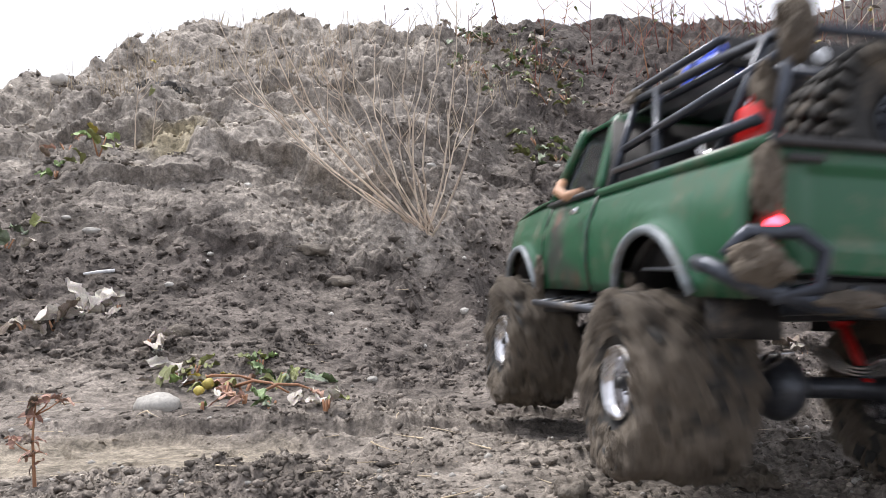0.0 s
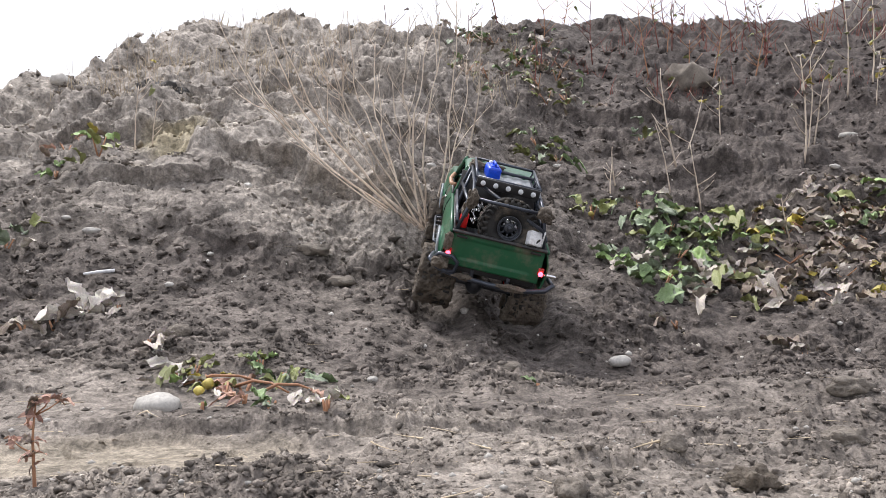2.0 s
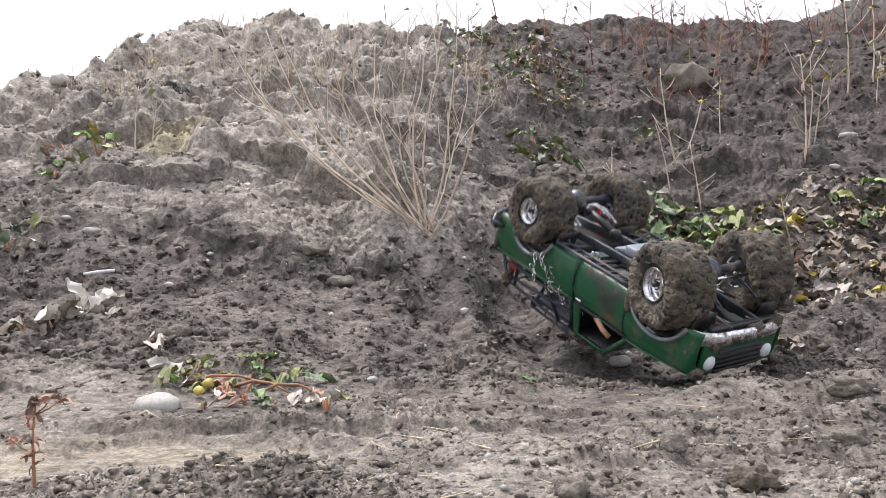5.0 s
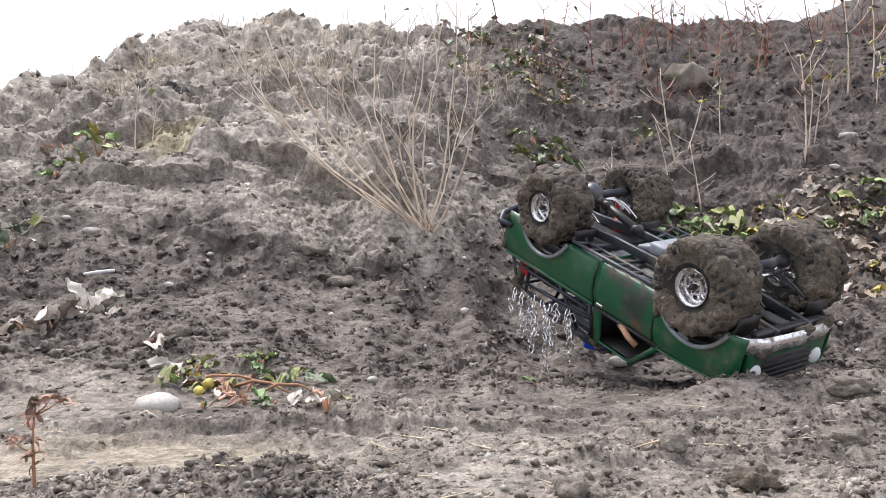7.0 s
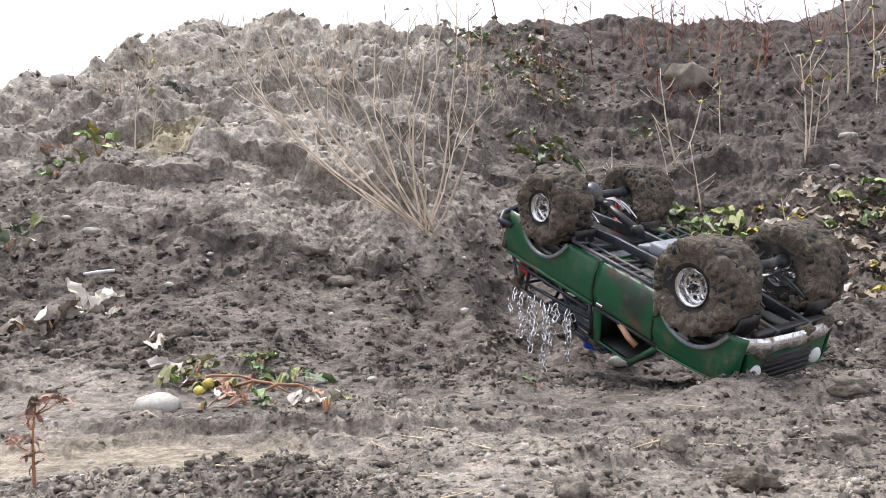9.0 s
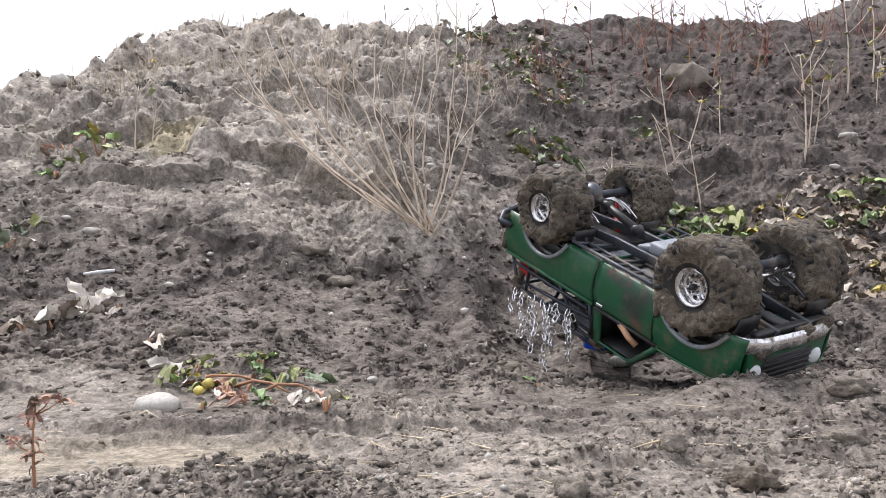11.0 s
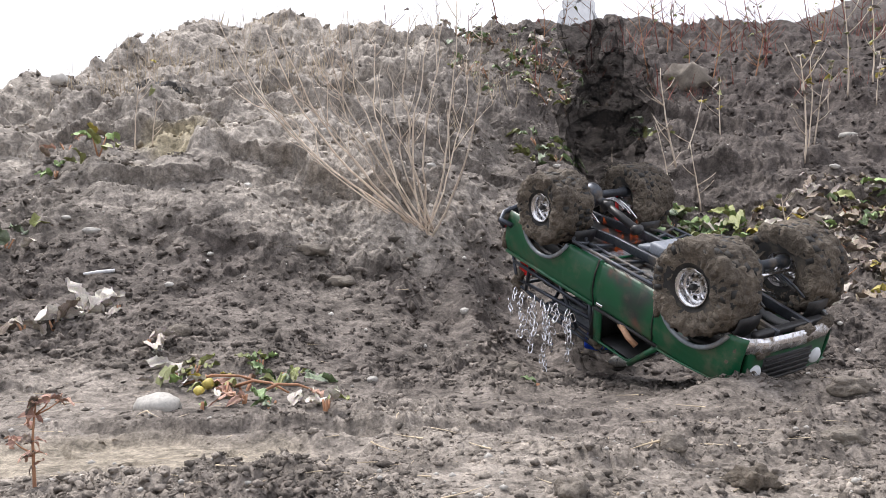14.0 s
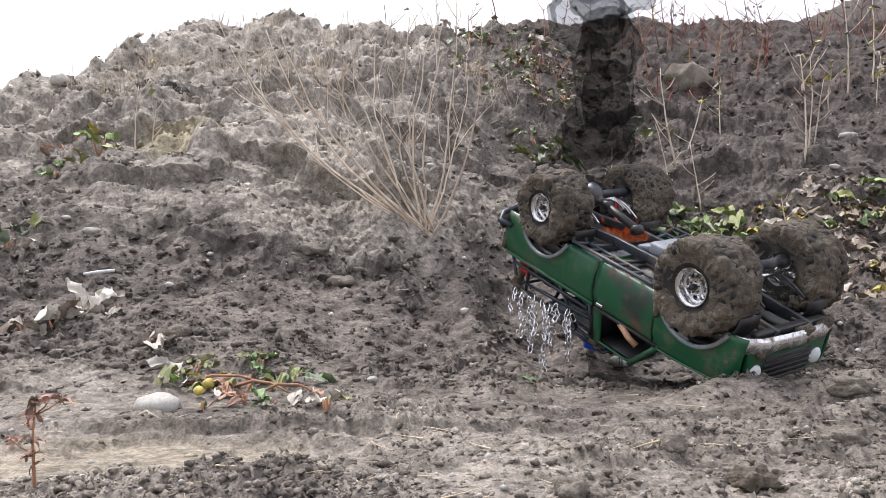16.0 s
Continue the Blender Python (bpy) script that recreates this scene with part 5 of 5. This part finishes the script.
for i, (x, y, kinds, n, size, spread, label) in enumerate((
        (-0.335, 0.965, ("olive", "fresh", "pale", "bone"), 9, 0.040, 0.030, "uprooted thistle with green and pale leaves on the flat"),
        (-0.325, 1.010, ("bone", "pale", "olive"), 6, 0.048, 0.025, "uprooted weed with long bleached leaves"),
        (-0.284, 0.955, ("yellow", "bone", "olive", "pink", "pale", "bone"), 10, 0.032, 0.030, "uprooted weed with yellow and pale leaves"),
        (-0.243, 0.945, ("pink", "pink", "olive"), 8, 0.034, 0.028, "uprooted weed with pink withered stalks"),
        (-0.243, 1.030, ("fresh", "olive", "green"), 6, 0.032, 0.018, "small green weed standing in the mud"),
        (-0.195, 0.990, ("green", "grey_green", "grey_green", "olive"), 14, 0.030, 0.040, "uprooted weed with small grey-green leaves"),
        (-0.218, 0.850, ("pink", "pink", "bone"), 5, 0.032, 0.016, "withered pink leaves pressed into the mud"),
        (-0.180, 0.815, ("grey_green", "green"), 4, 0.036, 0.014, "flat grey-green leaf on the mud"),
        (-0.150, 0.880, ("bone", "pale", "olive"), 6, 0.032, 0.025, "uprooted weed with yellowing leaves"),
        (-0.115, 0.765, ("bone", "pink"), 3, 0.034, 0.012, "pale torn leaf on the flat"),
        (-0.256, 0.825, ("fresh",), 1, 0.026, 0.003, "narrow bright green leaf on the mud"))):
    leafy_plant("uprooted_weed", x, y, kinds, n, 0.78 * size, spread, label, "plant", 970 + i, (-0.2, 0.75), 0.016)
# stalks lying across the uprooted weeds
for i, (x, y, turn, ln) in enumerate(((-0.27, 0.96, 10, 0.10), (-0.22, 0.93, -25, 0.09), (-0.18, 0.90, 20, 0.07), (-0.26, 0.92, -60, 0.05))):
    bm = bmesh.new()
    tube(bm, [(-ln / 2, 0, 0.002), (-ln / 6, 0.006, 0.012), (ln / 6, 0.002, 0.011), (ln / 2, -0.004, 0.002)], 0.0022, 6, 0.0013)
    lying = tagged(part("weed_stalk", bm, STALK), "rust-brown bare stalk lying across uprooted weeds", "stalk")
    lying.matrix_world = Matrix.Translation((x, y, surface(x, y) + 0.004)) @ Matrix.Rotation(radians(turn), 4, "Z")
leafy_plant("withered_leaves", 0.47, 1.55, ("pale", "pink", "brown"), 6, 0.045, 0.04, "curled brown and grey dead leaves", "leaf litter", 972, (-0.3, 0.4), 0.01)
leafy_plant("withered_leaves", 0.66, 1.40, ("pale", "brown"), 5, 0.05, 0.03, "curled brown and grey dead leaves", "leaf litter", 973, (0.0, 1.1), 0.02)
leafy_plant("withered_leaves", 0.12, 0.98, ("green",), 1, 0.022, 0.005, "small green leaf on the mud", "leaf litter", 974, (0.2, 0.8), 0.006)
# yellow fruit among the uprooted weeds, and the white stick
for x, y, r in ((-0.284, 0.935, 0.0075), (-0.276, 0.875, 0.006), (0.405, 2.09, 0.008)):
    bm = bmesh.new()
    lump(bm, (0, 0, 0), r, (1, 1, 0.9), 0.2, 2, r * 900)
    fruit = tagged(part("flower_head", bm, LEAF["yellow"]), "small round yellow flower head among leaves", "flower")
    fruit.location = (x, y, surface(x, y) + r * 1.5)
bm = bmesh.new()
tube(bm, [(-0.022, -0.012, 0.001), (-0.004, 0.0, 0.005), (0.020, 0.016, 0.008)], 0.0024, 7, 0.0032)
stick = tagged(part("stick", bm, WHITE), "short bone-white stick lying on the slope", "stick")
stick.location = base(-0.60, 1.34, -0.004)

# loose soil, grit, straw and grass
CLOD_SHAPES = lump_shapes(18, 1.9, 1, 5)
ROUND_SHAPES = lump_shapes(5, 0.3, 1, 50)
loose = lambda x, y: (fbm(x, y, 4.2, 3, 31) + 0.5 * hashed(x * 7e4, y * 7e4, 9) > -0.25) & ((np.hypot((x + 0.205) / 0.165, (y - 0.605) / 0.074) > 0.9) | (hashed(x * 9e4, y * 9e4, 5) > 0.9))
scatter("loose_clods", 36000, CLOD_SHAPES, (-0.62, 0.62, 0.38, 1.15), (0.0005, 0.0042), 1, CRUMBS, "loose crumbs and clods of soil on the flat", "soil", sink=0.55, keep=loose, skew=4.2, grow=0.7)
scatter("slope_clods", 35000, CLOD_SHAPES, (-0.62, 0.62, 1.0, 3.8), (0.0010, 0.0085), 2, CRUMBS, "loose crumbs and clods of soil on the slope", "soil", sink=0.58, skew=4.0, grow=1.4)
scatter("gravel", 350, ROUND_SHAPES, (-0.62, 0.62, 0.4, 1.3), (0.0010, 0.004), 3, STONE, "small pale gravel in the soil", "gravel", sink=0.2)
scatter("slope_gravel", 420, ROUND_SHAPES, (-0.62, 0.62, 1.2, 3.2), (0.0018, 0.0065), 4, STONE, "small pale gravel in the slope", "gravel", sink=0.2)
scatter("crest_grass", 6500, blade_shapes(8, 4), (-0.52, 0.10, 2.1, 3.75), (0.02, 0.09), 6, GRASS, "dry pale grass on the heap's crest", "grass", upright=True, keep=lambda x, y: (ground_form(x, y) > 0.62) & (fbm(x, y, 4.0, 3, 77) > -0.08))
scatter("slope_weeds", 2200, blade_shapes(8, 9, 0.03), (0.12, 0.6, 2.9, 4.4), (0.03, 0.12), 7, LEAF["red"], "red-brown dead weeds on the upper slope", "weeds", upright=True, keep=lambda x, y: (fbm(x, y, 3.0, 3, 87) > 0.12) & (ground_form(x, y) > 0.95))
FLAT_BLADES = [(v[:, [2, 0, 1]] * np.array([1, 1, 1]), f) for v, f in blade_shapes(8, 14, 0.03, 0.3)]
scatter("straw_litter", 420, FLAT_BLADES, (-0.6, 0.6, 0.4, 2.6), (0.008, 0.045), 8, GRASS, "bits of straw and root lying on the soil", "straw", sink=0.45)


# ---- loose load, chain, thrown mud, smoke and fire ----
bm = bmesh.new()
box(bm, (0, 0, 0), (0.040, 0.024, 0.022), bevel=0.004)
box(bm, (0, 0, 0.0115), (0.026, 0.015, 0.003), bevel=0.001)
fuel_box = tagged(part("blue_canister", bm, BLUE), "small bright blue plastic canister carried on the truck", "canister")
bm = bmesh.new()
tube(bm, [(-0.012, 0, 0.013), (-0.010, 0, 0.017), (0.006, 0, 0.017), (0.008, 0, 0.013)], 0.0022, 7)
part("handle", bm, BLUE, fuel_box)
bm = bmesh.new()
lathe(bm, [(0.0, 0.0155), (0.0030, 0.0155), (0.0034, 0.0108)], 12, "Z", (0.014, 0.004, 0))
part("cap", bm, WHITE, fuel_box, "white screw cap")


def link_mesh():
    bm = bmesh.new()
    pts = []
    for k in range(17):
        a = 2 * math.pi * k / 16
        pts.append((0.0030 * math.cos(a), 0, 0.0042 * math.sin(a) + math.copysign(0.0022, math.sin(a)) * (abs(math.sin(a)) > 0.01)))
    tube(bm, pts, 0.00105, 6, caps=False)
    me = bpy.data.meshes.new("link")
    bm.to_mesh(me)
    bm.free()
    for p in me.polygons:
        p.use_smooth = True
    me.materials.append(BARE_CHROME)
    return me


LINK = link_mesh()
chains = []
rng = random.Random(31)
for k in range(9):
    chain = tagged(new("steel_chain"), "bright steel chain slung in the truck bed", "chain", "chain strands on the truck")
    n = (5, 8, 7, 10, 9, 12, 8, 9, 6)[k]
    sway, x = 0.0, 0.0
    for i in range(n):
        link = new("link", LINK)
        link.parent = chain
        x += rng.uniform(-0.0045, 0.0045)
        link.matrix_basis = Matrix.Translation((x, rng.uniform(-0.004, 0.004), -0.0082 * i)) @ Matrix.Rotation(radians(90 * (i % 2) + rng.uniform(-40, 40)), 4, "Z") @ Matrix.Rotation(rng.uniform(-0.6, 0.6), 4, "Y")
    chains.append(chain)


def make_spray(seed, count, spread, size):
    """A burst of crumbs that flies as one piece."""
    rng = random.Random(seed)
    bm = bmesh.new()
    for k in range(count):
        p = Vector([rng.gauss(0, 1) * q for q in spread])
        lump(bm, p, size * rng.uniform(0.25, 1.0) ** 1.5, (1, 1, 1), 0.7, 1, seed + k * 0.37)
    me = bpy.data.meshes.new("thrown_mud")
    bm.to_mesh(me)
    bm.free()
    me.materials.append(MUD_CAKE)
    return tagged(new("thrown_mud", me), "brown mud flung up by the spinning wheels", "mud", "flung mud")


sprays = [make_spray(21 + k, 70, ((0.022, 0.018, 0.018), (0.030, 0.02, 0.022), (0.03, 0.02, 0.014))[k % 3], 0.0042) for k in range(6)]
spun_leaf = tagged(new("spun_leaf"), "long yellow leaf whirled up by the wheel", "leaf")
add_leaf(spun_leaf, "yellow", (0, 0, 0), 0.15, 0, 0, 0.2, random.Random(5), 0.35)


def make_smoke_material():
    m, nt, b = mat("black_smoke")
    co = nt.nodes.new("ShaderNodeTexCoord")
    wisps = noise_node(nt, co, 20.0, 6.0, 0.65)
    b.inputs["Base Color"].default_value = (0.006, 0.006, 0.006, 1)
    b.inputs["Roughness"].default_value = 1.0
    b.inputs["Specular IOR Level"].default_value = 0.0
    nt.links.new(ramp(nt, wisps.outputs["Fac"], [(0.30, (0.22,) * 3), (0.72, (0.40,) * 3)]).outputs["Color"], b.inputs["Alpha"])
    return m


def make_flame_material():
    m, nt, b = mat("orange_flame")
    co = nt.nodes.new("ShaderNodeTexCoord")
    lick = noise_node(nt, co, 55.0, 4.0, 0.6)
    tone = ramp(nt, lick.outputs["Fac"], [(0.35, (0.55, 0.03, 0.005)), (0.55, (1.0, 0.16, 0.01)), (0.75, (1.0, 0.5, 0.08))]).outputs["Color"]
    b.inputs["Base Color"].default_value = (0.0, 0.0, 0.0, 1)
    b.inputs["Specular IOR Level"].default_value = 0.0
    nt.links.new(tone, b.inputs["Emission Color"])
    b.inputs["Emission Strength"].default_value = 0.17
    nt.links.new(ramp(nt, lick.outputs["Fac"], [(0.42, (0.0,) * 3), (0.70, (0.55,) * 3)]).outputs["Color"], b.inputs["Alpha"])
    return m


SMOKE, FLAME = make_smoke_material(), make_flame_material()
puffs = []
for k in range(12):
    bm = bmesh.new()
    lump(bm, (0, 0, 0), 0.060, (1.12, 0.50, 1.0), 0.34, 4, 60 + k)
    puffs.append(tagged(part("smoke_puff", bm, SMOKE), "thin black smoke rising from the overturned truck", "smoke", "smoke column"))
flames = []
for k in range(7):
    rng = random.Random(900 + k)
    bm = bmesh.new()
    h = rng.uniform(0.022, 0.040)
    rings = lathe(bm, [(0.0008, h), (0.0022, h * 0.82), (0.0042, h * 0.6), (0.0064, h * 0.35), (0.0060, h * 0.12), (0.0030, 0.0)], 12, "Z")
    for v in bm.verts:
        f = v.co.z / h
        v.co.x += 0.006 * f * math.sin(5 * f + k) + 0.002 * noise.noise(v.co * 160 + Vector((k, 0, 0)))
        v.co.y += 0.003 * f * math.cos(4 * f + k)
    flames.append(tagged(part("flame", bm, FLAME), "small orange flame under the truck's chassis", "flame", "flames on the chassis"))


# ---- what moves ----
TRUCK_ROWS = [
    (0.0, pose(0.183, 0.589, 0.065, 2.3, -1.3, 98.4)),
    (0.3, pose(0.134, 0.802, 0.050, -2.5, -0.7, 104.2)),
    (0.5, pose(0.099, 0.919, 0.058, -1.2, -3.7, 99.9)),
    (0.7, pose(0.073, 1.062, 0.079, -1.2, -16.6, 101.1)),
    (1.0, pose(0.034, 1.260, 0.126, 1.9, -26.1, 103.1)),
    (1.2, pose(0.044, 1.393, 0.165, 13.0, -28.4, 94.2)),
    (1.5, pose(0.068, 1.512, 0.190, 14.1, -23.5, 89.0)),
    (2.0, pose(0.070, 1.515, 0.190, 14.1, -23.5, 88.7)),
    (3.0, pose(0.078, 1.540, 0.198, 14.1, -23.5, 89.5)),
    (3.2, pose(0.090, 1.659, 0.243, 12.7, -27.6, 95.4)),
    (3.4, pose(0.084, 1.731, 0.304, 17.0, -43.2, 104.2)),
    (3.6, pose(0.056, 1.718, 0.365, 7.0, -71.1, 117.9)),
    (3.8, pose(0.074, 1.654, 0.395, -99.6, -83.6, -139.2)),
    (4.0, pose(0.120, 1.549, 0.404, -159.5, -72.2, -86.1)),
    (4.2, pose(0.180, 1.435, 0.401, -176.4, -57.1, -67.1)),
    (4.5, pose(0.225, 1.340, 0.340, -176.0, -28.0, -62.0)),
    (4.7, pose(0.265, 1.260, 0.268, -175.0, -2.0, -59.0)),
    (4.9, pose(0.295, 1.200, 0.205, -173.0, 18.0, -57.0)),
    (5.2, pose(0.320, 1.140, 0.236, -171.5, 38.0, -55.0)),
    (5.5, pose(0.332, 1.100, 0.246, -171.0, 48.0, -54.0)),
    (5.9, pose(0.335, 1.080, 0.244, -170.5, 47.0, -53.3)),
    (6.3, pose(0.325, 1.036, 0.227, -165.8, 36.4, -53.9)),
    (6.5, pose(0.303, 1.067, 0.211, -169.7, 22.9, -55.7)),
    (6.7, pose(0.309, 1.054, 0.208, -170.6, 24.5, -55.7)),
    (7.0, pose(0.309, 1.054, 0.208, -170.8, 24.3, -55.7)),
    (16.0, pose(0.309, 1.054, 0.208, -170.8, 24.3, -55.7)),
]


def wheel_rows(c, s):
    """Rolling, steering and droop of one wheel in the truck's space."""
    rows, turn = [], 0.0
    speed = [(0.0, 820), (1.1, 820), (1.3, 150), (1.5, 0), (3.0, 0), (3.15, 850), (4.2, 850), (4.6, 300), (5.0, 40), (6.4, 20), (6.8, 0), (16.0, 0)]
    times = [k / 10 for k in range(0, 16)] + [2.0, 3.0] + [3.0 + k / 10 for k in range(1, 13)] + [4.3 + k / 10 for k in range(0, 10)] + [5.6, 6.3, 6.6, 7.0, 16.0]
    last = 0.0
    for t in times:
        rate = np.interp((t + last) / 2, [p[0] for p in speed], [p[1] for p in speed])
        turn += rate * (t - last)
        last = t
        droop = np.interp(t, [0, 3.3, 3.7, 4.2, 4.9, 16], [0, 0, -0.010, -0.010, 0.0112, 0.0112])
        steer = np.interp(t, [0, 0.6, 1.0, 3.0, 3.4, 4.2, 6.3, 16], [0, 0, 10, 0, 24, 24, 0, 0]) if c > 0 else 0.0
        face = Matrix.Identity(4) if s > 0 else Matrix.Rotation(math.pi, 4, "Z")
        rows.append((t, Matrix.Translation((c, s * TRACK, droop)) @ Matrix.Rotation(radians(steer), 4, "Z") @ Matrix.Rotation(radians(turn), 4, "Y") @ face))
    return rows


def on_truck(local, until):
    """Rows of a thing that rides on the truck."""
    return [(t, m @ local) for t, m in TRUCK_ROWS if t <= until]


def canister_rows():
    rows = on_truck(pose(-0.085, 0.026, 0.194, 0, 0, 8), 4.2)
    return rows + [(4.6, pose(0.17, 1.42, 0.24, 150, 10, -40)), (5.2, pose(0.215, 1.28, 0.16, 120, 30, -50)), (6.3, pose(0.207, 1.20, 0.105, 70, 40, -30)),
                   (6.5, pose(0.235, 1.21, 0.045, 30, 20, -20)), (7.0, pose(0.245, 1.22, 0.040, 20, 10, -20)), (16.0, pose(0.245, 1.22, 0.040, 20, 10, -20))]


def chain_rows(k):
    rng = random.Random(400 + k)
    lying = pose(-0.115 + 0.010 * (k % 4), 0.052 - 0.012 * k, 0.128 + 0.004 * (k % 3), 0, rng.uniform(72, 92), rng.uniform(-22, 22))
    x = 0.110 + 0.0095 * k
    y = 1.165 - 0.0065 * k
    hang = pose(x, y, 0.120 - 0.0040 * k - 0.003 * (k % 3), rng.uniform(-6, 6), rng.uniform(-6, 6), rng.uniform(0, 60))
    high = pose(x + 0.012, y - 0.02, 0.200 - 0.006 * k, 0, -14, 20)
    return on_truck(lying, 4.2) + [(4.6, pose(0.17, 1.36, 0.27, 20, -20, 20)), (4.9, pose(x + 0.04, y + 0.10, 0.17, 10, -15, 20)), (5.5, pose(x + 0.07, y + 0.05, 0.28 - 0.006 * k, 5, -15, 20)), (6.3, high), (6.5, hang @ pose(0, 0, 0.012, 0, 9)), (6.8, hang @ pose(0, 0, 0, 0, -5)), (7.2, hang), (16.0, hang)]


def spray_rows(k):
    """Under the soil, flung up by a wheel, then back down onto the slope."""
    front = k < 3
    x, y = ((-0.03, 1.72) if front else (0.16, 1.52))
    z = surface(x, y)
    t0 = (3.05, 3.15, 3.3, 3.1, 3.25, 3.4)[k]
    out = ((-0.13, -0.04, 0.02), (-0.09, -0.02, 0.07), (-0.07, -0.05, 0.01), (0.02, -0.06, 0.03), (0.04, -0.09, 0.02), (0.0, -0.05, 0.05))[k]
    home = pose(x, y, z - 0.09)
    top = pose(x + out[0], y + out[1], z + out[2] + 0.012, 30, 20, 15)
    end = pose(x + 1.3 * out[0], y + 1.5 * out[1], surface(x + 1.3 * out[0], y + 1.5 * out[1]) - 0.09, 60, 40, 30)
    return [(0.0, home), (t0 - 0.1, home), (t0, pose(x + 0.3 * out[0], y, z + 0.01, 10, 5, 5)), (t0 + 0.25, top), (t0 + 0.45, pose(x + 1.15 * out[0], y + 1.3 * out[1], z + 0.3 * out[2], 45, 30, 20)), (t0 + 0.7, end), (16.0, end)]


def leaf_rows():
    low = pose(-0.10, 1.62, surface(-0.10, 1.62) - 0.2, 0, -60, 0)
    return [(0.0, low), (3.0, low), (3.2, pose(-0.085, 1.68, 0.215, 90, -80, 0)), (3.3, pose(-0.075, 1.68, 0.225, 90, -66, 0)), (3.4, pose(-0.065, 1.68, 0.235, 90, -68, 0)), (3.5, pose(-0.09, 1.66, 0.18, 90, -30, 0)), (3.7, low), (16.0, low)]


def puff_rows(k):
    """Each puff waits under the soil, rises through the truck with the column and drifts."""
    rng = random.Random(60 + k)
    t0 = 9.4 + 0.55 * k
    x, y, z0 = 0.258 + rng.uniform(-0.006, 0.006), 1.235, -0.13
    side = (-1.0, 0.3, 0.9, -0.5, 1.0, -0.8, 0.5, 0.0)[k % 8]
    home = pose(x, y, z0, 0, 0, 40 * k)
    rows = [(0.0, home)]
    if t0 >= 16:
        return rows + [(16.0, home)]
    rows.append((t0, home))
    t = t0
    while t < 16.0:
        t = min(t + 0.5, 16.0)
        s = t - t0
        rise_to = 0.22 * min(s, 2.1) + 0.085 * max(s - 2.1, 0)
        drift = 0.026 * side * min(max((z0 + rise_to - 0.22) / 0.35, 0.0), 1.2)
        rows.append((t, pose(x + drift + 0.006 * math.sin(1.7 * t + k), y, z0 + rise_to, 0, 0, 40 * k + 14 * s)))
    return rows


def flame_rows(k):
    """Flickering: each flame darts up through the chassis and sinks again."""
    rng = random.Random(70 + k)
    x, y = 0.240 + 0.0085 * k, 1.135 - 0.004 * k
    down = pose(x, y, -0.06, 0, 0, 0)
    rows, t = [(0.0, down), (11.4 + 0.1 * k, down)], 12.0 + 0.1 * k
    while t < 15.7:
        up = 0.183 + rng.uniform(-0.022, 0.020)
        rows.append((round(t, 1), pose(x + rng.uniform(-0.006, 0.006), y, up, rng.uniform(-8, 8), rng.uniform(-8, 8), rng.uniform(0, 60))))
        t += rng.uniform(0.25, 0.45)
    return rows + [(16.0, pose(x, y, 0.192, 0, 0, 20))]


def motions():
    walk(truck, TRUCK_ROWS)
    for wheel, c, s in wheels:
        walk(wheel, wheel_rows(c, s))
    walk(fuel_box, canister_rows())
    for k, chain in enumerate(chains):
        walk(chain, chain_rows(k))
    for k, burst in enumerate(sprays):
        walk(burst, spray_rows(k))
    walk(spun_leaf, leaf_rows())
    for k, puff in enumerate(puffs):
        walk(puff, puff_rows(k))
    for k, flame in enumerate(flames):
        walk(flame, flame_rows(k))


motions()
